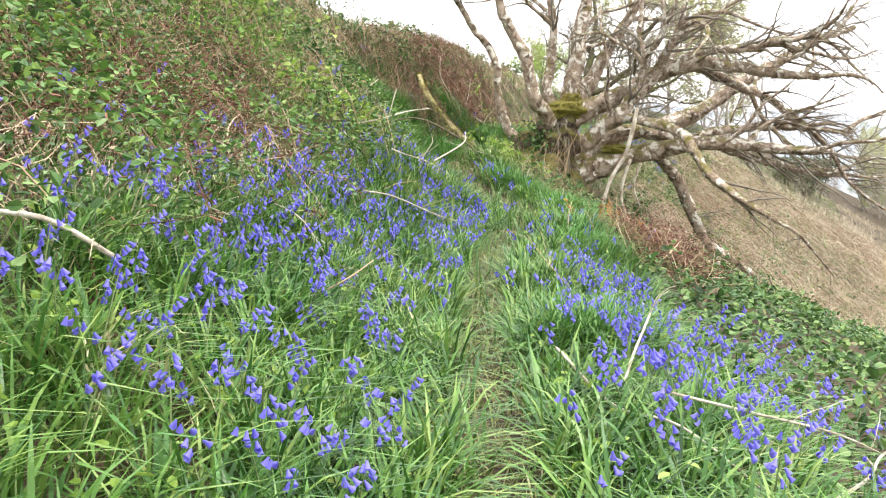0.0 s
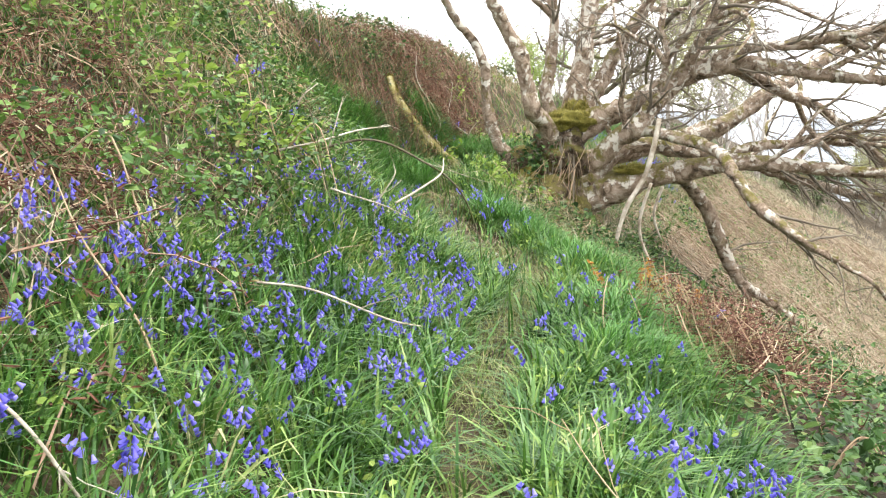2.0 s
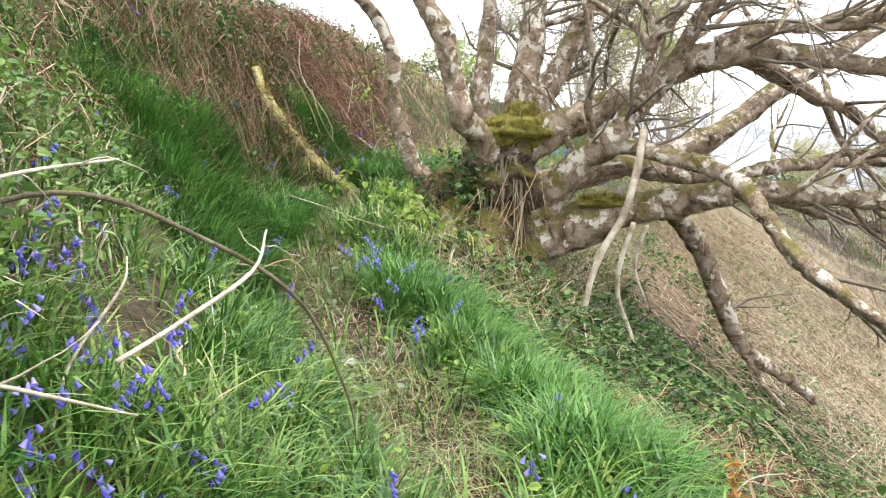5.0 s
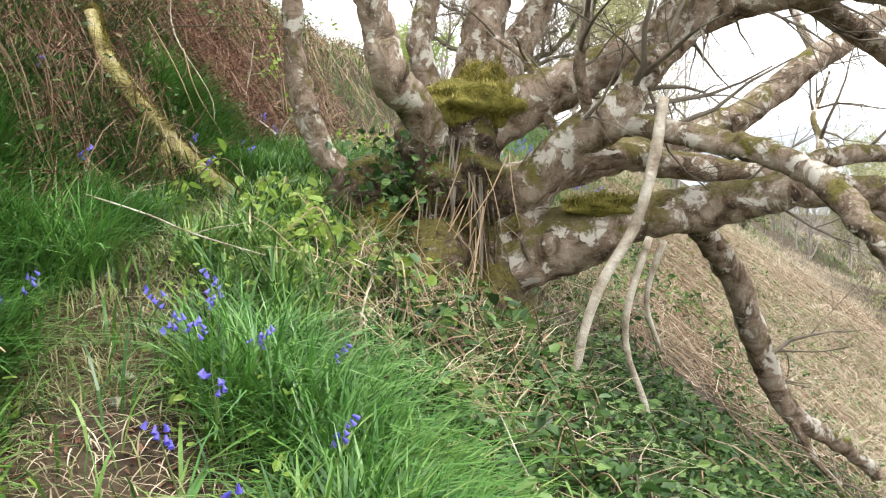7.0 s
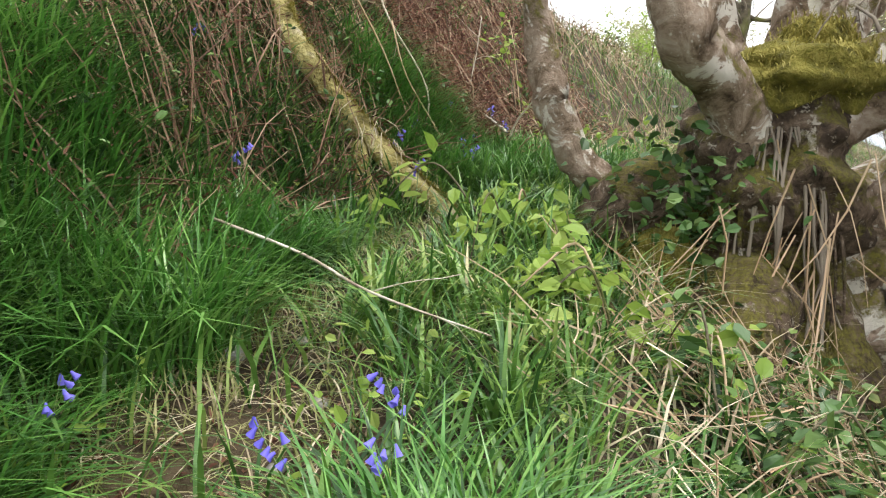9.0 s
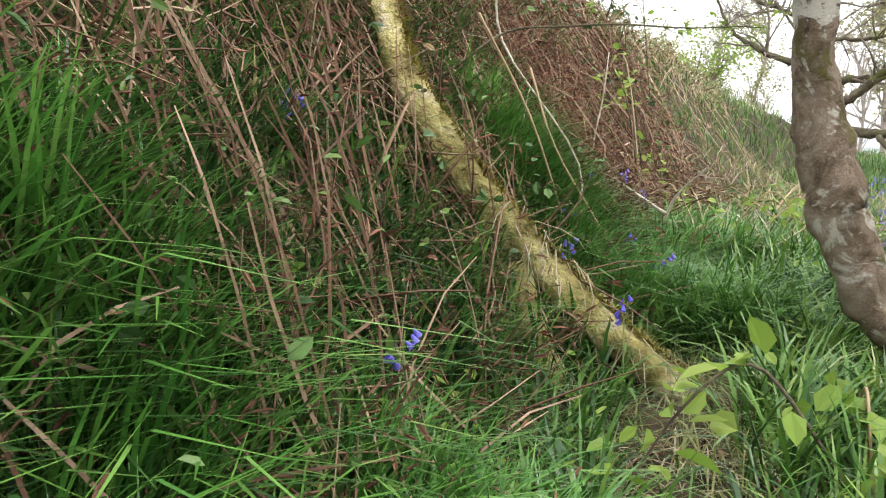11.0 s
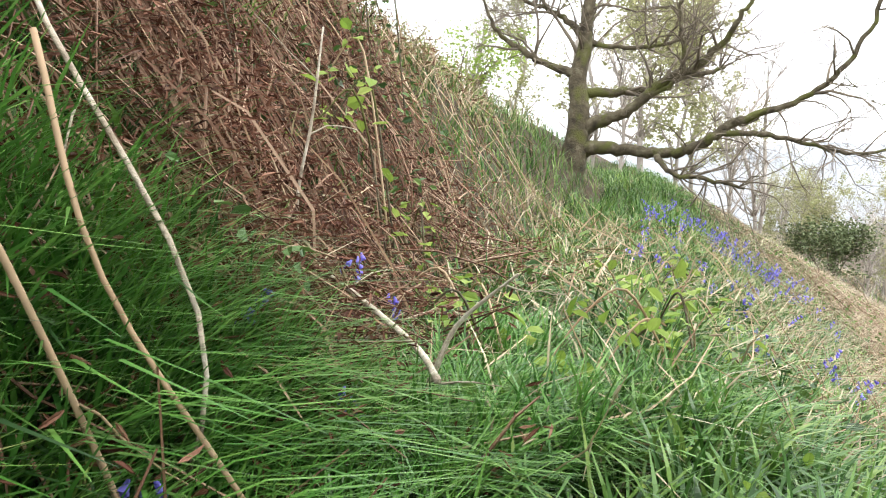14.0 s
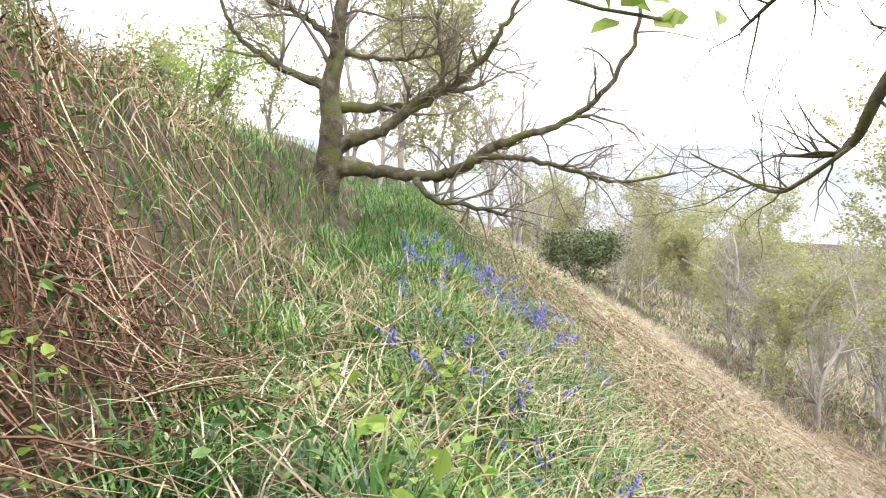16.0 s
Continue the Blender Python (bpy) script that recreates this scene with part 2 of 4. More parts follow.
def wave(x, y, s):
    return (np.sin(x * 1.7 * s + y * 0.9 * s) + np.sin(x * -1.1 * s + y * 2.1 * s + 1.3) + np.sin(x * 2.9 * s - y * 1.3 * s + 4.0) * 0.6
            + np.sin(x * 0.7 * s + y * 3.3 * s + 2.0) * 0.6) / 3.2


def soft_ramp(u, w):
    return np.where(u > w, u - w / 2, np.where(u > 0, u * u / (2 * w), 0.0))


def height(x, y):
    """The hillside: a trodden shelf, a bank rising to -x, a slope falling to +x into a valley."""
    x, y = np.asarray(x, float), np.asarray(y, float)
    d = x - path_x(y)
    steep = np.interp(y, [0, 8, 10.5, 13, 16.5, 20, 24, 40], [0.62, 0.66, 0.85, 1.25, 1.25, 1.5, 1.25, 0.8])
    up = -d - 0.28
    left = steep * soft_ramp(up, 0.35)
    crest = np.interp(y, [0, 10, 13, 16, 19, 22, 26], [3.0, 2.6, 2.0, 1.25, 1.15, 1.0, 0.6])
    over = np.interp(y, [0, 12, 16, 20, 26], [0.45, 0.42, 0.22, 0.10, 0.06])
    left = left - (steep - over) * soft_ramp(up - crest, 0.7) - (over - 0.08) * soft_ramp(up - 9, 5.0)
    fall = np.interp(y, [0, 8, 11, 16, 30], [0.30, 0.36, 0.5, 0.62, 0.55])
    right = fall * soft_ramp(d - 0.35, 0.4)
    right = right - (fall - 0.28) * soft_ramp(d - 9, 4) - 0.24 * soft_ramp(d - 60, 30)
    far = np.clip((np.hypot(x, y) - 5) / 30, 0, 1)
    rough = 0.12 * wave(x, y, 1.7) * np.clip(-d - 0.9, 0, 1) * (y < 60) + 0.035 * wave(x, y, 2.3) + 0.05 * wave(x, y, 0.9) * np.clip(np.abs(d) - 0.4, 0, 1) + 0.5 * far * wave(x, y, 0.12)
    return path_z(y) + left - right + rough


def np_mesh(name, v, faces, material, smooth=False):
    """A mesh from arrays: vertices (n, 3) and faces (m, 3 or 4)."""
    me = bpy.data.meshes.new(name)
    v, faces = np.ascontiguousarray(v, np.float32), np.ascontiguousarray(faces, np.int32)
    k = faces.shape[1]
    me.vertices.add(len(v))
    me.vertices.foreach_set("co", v.ravel())
    me.loops.add(faces.size)
    me.loops.foreach_set("vertex_index", faces.ravel())
    me.polygons.add(len(faces))
    me.polygons.foreach_set("loop_start", np.arange(0, faces.size, k, dtype=np.int32))
    me.polygons.foreach_set("use_smooth", np.full(len(faces), smooth))
    me.update(calc_edges=True)
    me.validate()
    me.materials.append(material)
    return me


def thing(name, label, category, at=(0, 0, 0), group="", kind=""):
    ob = new(name)
    ob.location = at
    return tagged(ob, label, category, group, kind)


def put(name, me, parent=None, label="", kind=""):
    """Links a mesh in world coordinates; under a parent it is moved into the parent's space."""
    ob = new(name, me)
    if parent is not None:
        ob.parent = parent
        root, off = parent, Vector((0, 0, 0))
        while root is not None:
            off += root.location
            root = root.parent
        ob.location = -off
    return tagged(ob, label, kind=kind)


# the ground sheet: fine near the path, coarse towards the horizon
def axis(lo, hi, step, reach):
    mid = list(np.arange(lo, hi + 1e-6, step))
    grow, a, b = step, [], []
    p, q = lo, hi
    while p > -reach:
        grow *= 1.16
        p -= grow
        q += grow
        a.insert(0, p)
        b.append(q)
    return np.array(a + mid + b)


gx, gy = axis(-5, 9, 0.11, 900), axis(-2, 30, 0.13, 900)
GX, GY = np.meshgrid(gx, gy)
gv = np.stack([GX, GY, height(GX, GY)], -1).reshape(-1, 3)
ii = np.arange(len(gx) * len(gy)).reshape(len(gy), len(gx))
gf = np.stack([ii[:-1, :-1], ii[:-1, 1:], ii[1:, 1:], ii[1:, :-1]], -1).reshape(-1, 4)
tagged(new("ground", np_mesh("ground", gv, gf, M_SOIL, True)), "earthy hillside with leaf litter and a trodden path", "ground", kind="structure")

# far hills across the valley: a self-glowing backdrop with haze in its colour
ha = np.linspace(radians(-20), radians(110), 120)
hv = []
for ring, (dist, top) in enumerate(((520, -60), (560, 0), (620, 1))):
    for a in ha:
        hgt = top if ring == 0 else (14 if ring == 1 else 22) + 9 * math.sin(a * 3 + 1) + 4 * math.sin(a * 11) + 1.5 * math.sin(a * 37)
        hv.append((dist * math.sin(a), dist * math.cos(a), hgt - 2))
hf = [(r * 120 + i, r * 120 + i + 1, (r + 1) * 120 + i + 1, (r + 1) * 120 + i) for r in range(2) for i in range(119)]
tagged(new("backdrop", np_mesh("backdrop", hv, hf, M_HAZEGLOW, True)), "glowing backdrop of hills across the valley, haze painted into the colour", "hills", kind="structure")


# ---------------------------------------------------------------- makers of plants
def spread(n, fx, fy):
    """n points in a box of path offset and distance along the path, on the ground."""
    y = rng.uniform(fy[0], fy[1], n)
    x = path_x(y) + rng.uniform(fx[0], fx[1], n)
    return np.stack([x, y, height(x, y)], -1)


def blades(p, length, width, lean, droop=1.0, bias=0.0, twist=None):
    """Bent grass blades: 4 cross-sections each. bias pulls the lean downhill (+x)."""
    n = len(p)
    a = rng.uniform(0, 2 * math.pi, n) if twist is None else twist + rng.normal(size=n) * 0.45
    dx, dy = np.cos(a) + bias, np.sin(a)
    ln = np.hypot(dx, dy) + 1e-6
    dx, dy = dx / ln, dy / ln
    L = length * rng.uniform(0.55, 1.25, n)
    W = width * rng.uniform(0.6, 1.3, n)
    le = lean * rng.uniform(0.3, 1.4, n)
    sx, sy = -dy, dx
    vs = []
    for t, wf in ((0, 0.8), (0.35, 1.0), (0.7, 0.8), (1.0, 0.12)):
        out = L * le * t ** 1.6
        upw = L * (t - droop * le * 0.45 * t ** 2.4)
        c = p + np.stack([dx * out, dy * out, upw], -1)
        s = np.stack([sx * W * wf / 2, sy * W * wf / 2, np.zeros(n)], -1)
        vs += [c - s, c + s]
    v = np.stack(vs, 1).reshape(-1, 3)
    b = (np.arange(n) * 8)[:, None, None]
    f = np.array([[0, 1, 3, 2], [2, 3, 5, 4], [4, 5, 7, 6]])[None]
    return v, (b + f).reshape(-1, 4)


def tufts(n, fx, fy, per=22, r=0.05):
    """n blade roots gathered into tufts; returns the roots and the way each one leans out of its tuft."""
    k = max(1, n // per)
    c = spread(k, fx, fy)
    i = rng.integers(0, k, n)
    o = rng.normal(size=(n, 2)) * r * rng.uniform(0.5, 1.5, k)[i][:, None]
    x, y = c[i, 0] + o[:, 0], c[i, 1] + o[:, 1]
    return np.stack([x, y, height(x, y)], -1), np.arctan2(o[:, 1], o[:, 0])


def leaves(c, size, up=0.6, long=1.5):
    """Folded leaves round centres c, with random facing; up: how level they lie."""
    n = len(c)
    d = rng.normal(size=(n, 3))
    d[:, 2] *= 0.5
    d /= np.linalg.norm(d, axis=1)[:, None]
    nn = rng.normal(size=(n, 3)) * (1 - up) + np.array([0, 0, up * 1.6])
    s = np.cross(d, nn)
    s /= np.linalg.norm(s, axis=1)[:, None] + 1e-9
    u = np.cross(s, d)
    L = (size * rng.uniform(0.55, 1.35, n))[:, None]
    W = L / long
    vs = [c, c + d * L * 0.3 + s * W * 0.42 + u * W * 0.12, c + d * L * 0.72 + s * W * 0.33 + u * W * 0.08, c + d * L - u * L * 0.1,
          c + d * L * 0.72 - s * W * 0.33 + u * W * 0.08, c + d * L * 0.3 - s * W * 0.42 + u * W * 0.12]
    v = np.stack(vs, 1).reshape(-1, 3)
    b = (np.arange(n) * 6)[:, None, None]
    f = np.array([[0, 1, 2, 3], [0, 3, 4, 5]])[None]
    return v, (b + f).reshape(-1, 4)


def stalks(p, q, r, sag=0.1):
    """Thin bent stalks from p to q, three-sided."""
    n = len(p)
    d = q - p
    L = np.linalg.norm(d, axis=1)[:, None] + 1e-9
    d = d / L
    s = np.cross(d, np.array([0.3, 0.2, 1.0]))
    s /= np.linalg.norm(s, axis=1)[:, None] + 1e-9
    u = np.cross(s, d)
    kink = rng.normal(size=(n, 3)) * L * sag
    r = (r * rng.uniform(0.6, 1.4, n))[:, None]
    vs = []
    for t, k, w in ((0, 0, 1.0), (0.35, 0.8, 0.9), (0.7, 0.6, 0.75), (1, -0.3, 0.4)):
        c = p + d * L * t + kink * k
        for j in range(3):
            a = j * 2.0944
            vs.append(c + (s * math.cos(a) + u * math.sin(a)) * r * w)
    v = np.stack(vs, 1).reshape(-1, 3)
    b = (np.arange(n) * 12)[:, None, None]
    f = np.array([[k * 3 + j, k * 3 + (j + 1) % 3, k * 3 + 3 + (j + 1) % 3, k * 3 + 3 + j] for k in range(3) for j in range(3)])[None]
    return v, (b + f).reshape(-1, 4)


def merge(parts):
    vs, fs, o = [], [], 0
    for v, f in parts:
        vs.append(v)
        fs.append(f + o)
        o += len(v)
    return np.concatenate(vs), np.concatenate(fs)


def curve_points(pts, per=5):
    """A smooth line through control points (x, y, z, radius)."""
    p = np.array(pts, float)
    p = np.vstack([2 * p[0] - p[1], p, 2 * p[-1] - p[-2]])
    out = []
    for i in range(1, len(p) - 2):
        for t in np.arange(per) / per:
            a, b, c, d = p[i - 1], p[i], p[i + 1], p[i + 2]
            out.append(0.5 * (2 * b + (c - a) * t + (2 * a - 5 * b + 4 * c - d) * t * t + (3 * b - a - 3 * c + d) * t ** 3))
    out.append(p[-2])
    return np.array(out)


def tube(line, sides=8, lumpy=0.0, flute=0.0):
    """A tapered tube along line (n, 4), with closed ends and a knobbly surface."""
    n = len(line)
    c, r = line[:, :3], np.maximum(line[:, 3], 0.0015)
    tan = np.gradient(c, axis=0)
    tan /= np.linalg.norm(tan, axis=1)[:, None] + 1e-9
    ref = np.array([0.31, 0.92, 0.23])
    if abs(tan[0] @ ref) > 0.9:
        ref = np.array([0.9, 0.1, 0.4])
    vs, s = [], np.cross(tan[0], ref)
    for i in range(n):
        s = s - tan[i] * (s @ tan[i])
        s /= np.linalg.norm(s) + 1e-9
        u = np.cross(tan[i], s)
        for j in range(sides):
            a = 2 * math.pi * j / sides
            w = r[i]
            if lumpy:
                q = c[i] * 3.1 + np.array([math.cos(a), math.sin(a), 0]) * 0.9
                w *= 1 + lumpy * (noise.noise(Vector(q)) + 0.6 * noise.noise(Vector(q * 3.0)))
            if flute:
                w *= 1 + flute * (math.sin(a * 3 + 0.8) * 0.6 + math.sin(a * 5 + i * 0.15) * 0.4)
            vs.append(c[i] + (s * math.cos(a) + u * math.sin(a)) * w)
    f = [(i * sides + j, i * sides + (j + 1) % sides, (i + 1) * sides + (j + 1) % sides, (i + 1) * sides + j) for i in range(n - 1) for j in range(sides)]
    vs += [c[0] - tan[0] * r[0] * 0.3, c[-1] + tan[-1] * r[-1] * 0.8]
    a, b = len(vs) - 2, len(vs) - 1
    for j in range(0, sides, 2):
        f.append((a, (j + 2) % sides, (j + 1) % sides, j))
        f.append((b, (n - 1) * sides + j, (n - 1) * sides + (j + 1) % sides, (n - 1) * sides + (j + 2) % sides))
    return np.array(vs), np.array(f)


def ramify(line, count, length, depth, out, rnd, droop=0.0, start=0.25, aim=(0, 0, 0), wig=0.35):
    """Side branches growing off a line, crooked, forking again depth times; lines are added to out."""
    n = len(line)
    for _ in range(count):
        i = min(n - 2, int(n * rnd.uniform(start, 1.0)))
        p = line[i, :3].copy()
        t = line[i + 1, :3] - line[i, :3]
        t /= np.linalg.norm(t) + 1e-9
        side = rnd.normal(size=3)
        side -= t * (side @ t)
        side /= np.linalg.norm(side) + 1e-9
        d = t * rnd.uniform(0.4, 1.1) + side * rnd.uniform(0.5, 1.1) + np.array(aim)
        d /= np.linalg.norm(d)
        L = length * rnd.uniform(0.5, 1.3)
        r0 = min(line[i, 3] * 0.6, L * 0.018 + 0.003)
        k = 5
        pts = [(*p, r0)]
        for j in range(1, k + 1):
            d = d + rnd.normal(size=3) * wig * 0.5 + np.array([0, 0, -droop * 0.2])
            d /= np.linalg.norm(d)
            p = p + d * L / k
            pts.append((*p, r0 * (1 - 0.8 * j / k)))
        new_line = np.array(pts)
        out.append(new_line)
        if depth > 0:
            ramify(new_line, 4, length * 0.55, depth - 1, out, rnd, droop, 0.2, aim, wig)


def clear(lines):
    """Only the side branches that leave room over the path for a walker."""
    keep = []
    for l in lines:
        x, y, z = l[:, 0], l[:, 1], l[:, 2]
        near = (x > -0.8) & (x < 1.75) & (y > 12.0) & (y < 18.2) & (z < 3.3)
        if not near.any():
            keep.append(l)
    return keep


def twig_mesh(name, lines, material, sides=3):
    return np_mesh(name, *merge([tube(l, sides if l[0, 3] < 0.02 else 5) for l in lines]), material, True)


# ---------------------------------------------------------------- the old leaning tree
TRUNK = [(1.98, 15.35, -0.25, 0.68), (1.97, 15.32, 0.2, 0.54), (1.95, 15.3, 0.6, 0.47), (1.97, 15.3, 0.95, 0.45), (2.0, 15.32, 1.25, 0.43), (2.08, 15.36, 1.5, 0.34), (2.14, 15.4, 1.67, 0.22)]
BOUGHS = [
    [(1.55, 15.40, 1.01, 0.120), (1.22, 15.46, 1.25, 0.112), (1.06, 15.46, 1.53, 0.105), (0.96, 15.46, 1.95, 0.098), (0.93, 15.46, 2.41, 0.092), (0.76, 15.46, 2.80, 0.080), (0.52, 15.40, 3.06, 0.074), (0.30, 15.20, 3.40, 0.062), (-0.12, 15.00, 3.91, 0.044)],
    [(1.97, 15.10, 1.32, 0.177), (1.73, 14.90, 1.61, 0.160), (1.52, 14.70, 1.83, 0.145), (1.44, 14.70, 2.15, 0.133), (1.36, 14.70, 2.51, 0.127), (1.16, 14.70, 2.86, 0.115), (0.94, 14.60, 3.26, 0.097), (0.85, 14.50, 3.85, 0.068)],
    [(2.09, 15.60, 1.49, 0.124), (1.85, 15.70, 1.99, 0.124), (1.92, 15.80, 2.61, 0.106), (1.95, 15.80, 3.16, 0.093), (1.86, 15.90, 3.90, 0.068)],
    [(2.16, 15.50, 1.55, 0.246), (2.24, 15.60, 2.04, 0.204), (2.35, 15.60, 2.59, 0.172), (2.43, 15.70, 3.15, 0.142), (2.60, 15.80, 3.89, 0.105)],
    [(2.31, 15.80, 1.68, 0.190), (2.61, 16.00, 2.16, 0.155), (3.01, 16.10, 2.84, 0.136), (3.36, 16.20, 3.37, 0.117), (3.84, 16.30, 4.10, 0.085)],
    [(2.03, 15.30, 1.37, 0.241), (2.28, 15.20, 1.58, 0.214), (2.77, 15.10, 1.81, 0.183), (3.21, 15.00, 2.04, 0.169), (3.65, 14.90, 2.30, 0.162), (4.04, 14.70, 2.38, 0.147), (4.41, 14.50, 2.37, 0.128), (4.83, 14.30, 2.30, 0.109), (5.27, 14.10, 2.20, 0.091), (5.88, 13.90, 2.12, 0.058)],
    [(3.28, 15.00, 1.93, 0.129), (3.50, 14.90, 2.15, 0.104), (3.68, 14.70, 2.56, 0.090), (3.83, 14.60, 2.87, 0.078), (3.92, 14.50, 3.29, 0.060)],
    [(3.29, 14.90, 1.90, 0.075), (3.31, 14.80, 2.29, 0.063), (3.32, 14.70, 2.55, 0.051), (3.21, 14.70, 2.94, 0.045)],
    [(1.95, 15.42, 0.30, 0.22), (2.22, 15.28, 0.70, 0.24), (2.48, 15.10, 1.05, 0.196), (2.72, 14.90, 1.41, 0.168), (2.99, 14.80, 1.58, 0.155), (3.13, 14.80, 1.81, 0.126), (3.30, 14.80, 1.98, 0.109)],
    [(3.05, 14.80, 1.54, 0.098), (3.30, 14.50, 1.45, 0.089), (3.58, 14.20, 1.37, 0.086), (3.78, 13.80, 1.21, 0.083), (3.84, 13.40, 0.93, 0.079), (3.96, 13.10, 0.64, 0.076), (4.16, 12.90, 0.43, 0.070), (4.35, 12.70, 0.25, 0.064), (4.62, 12.30, 0.07, 0.048)],
    [(1.70, 15.42, 0.42, 0.26), (2.04, 15.30, 0.52, 0.30), (2.45, 15.20, 0.64, 0.285), (2.79, 15.10, 0.77, 0.239), (3.18, 15.00, 0.89, 0.189), (3.75, 14.90, 1.00, 0.165), (4.20, 14.70, 1.10, 0.138), (4.88, 14.50, 1.07, 0.114), (5.46, 14.30, 1.00, 0.095), (6.22, 14.10, 0.97, 0.060)],
    [(2.47, 15.60, 0.81, 0.188), (2.87, 15.70, 1.21, 0.139), (3.32, 15.70, 1.33, 0.127), (3.98, 15.70, 1.23, 0.115), (4.66, 15.60, 1.14, 0.108), (5.35, 15.50, 0.89, 0.095), (6.15, 15.40, 0.67, 0.076), (7.05, 15.40, 0.54, 0.045)],
    [(2.49, 16.00, 1.10, 0.195), (3.40, 16.40, 1.29, 0.170), (4.30, 16.60, 1.51, 0.167), (4.84, 16.70, 1.70, 0.162), (5.45, 16.80, 2.13, 0.142), (6.08, 16.90, 2.49, 0.122), (7.00, 17.00, 3.01, 0.094), (7.83, 17.00, 3.30, 0.051)],
    [(3.92, 14.70, 2.45, 0.113), (4.22, 14.60, 2.56, 0.084), (4.58, 14.40, 2.61, 0.077), (4.93, 14.20, 2.59, 0.075), (5.18, 14.00, 2.67, 0.068), (5.66, 13.80, 2.72, 0.041)],
    [(4.10, 14.70, 2.41, 0.102), (4.55, 14.90, 2.25, 0.093), (5.09, 15.10, 2.04, 0.084), (5.56, 15.20, 1.89, 0.079), (6.04, 15.30, 1.57, 0.075), (6.60, 15.30, 1.18, 0.044)],
    [(4.03, 15.00, 1.02, 0.089), (4.50, 15.10, 1.28, 0.078), (5.24, 15.20, 1.36, 0.073), (6.05, 15.30, 1.37, 0.062), (7.13, 15.40, 1.30, 0.038)],
    [(3.68, 15.20, 0.88, 0.091), (3.88, 15.30, 0.73, 0.105), (4.17, 15.40, 0.37, 0.113), (4.37, 15.50, -0.03, 0.115), (4.58, 15.60, -0.44, 0.104), (4.85, 15.70, -0.74, 0.092), (5.39, 15.80, -1.07, 0.074), (5.68, 15.80, -1.31, 0.060)],
]
HANGING = [
    [(3.18, 14.50, 1.67, 0.055), (3.07, 14.40, 1.22, 0.055), (2.97, 14.40, 0.89, 0.055), (2.75, 14.40, 0.50, 0.050), (2.63, 14.40, 0.05, 0.045), (2.63, 14.40, -0.34, 0.034)],
    [(3.07, 14.40, 0.83, 0.039), (2.94, 14.40, 0.39, 0.036), (2.95, 14.40, 0.11, 0.033), (3.08, 14.40, -0.24, 0.031), (3.13, 14.40, -0.58, 0.025)],
    [(3.33, 14.80, 0.77, 0.035), (3.22, 14.80, 0.39, 0.029), (3.33, 14.80, 0.04, 0.018)],
]


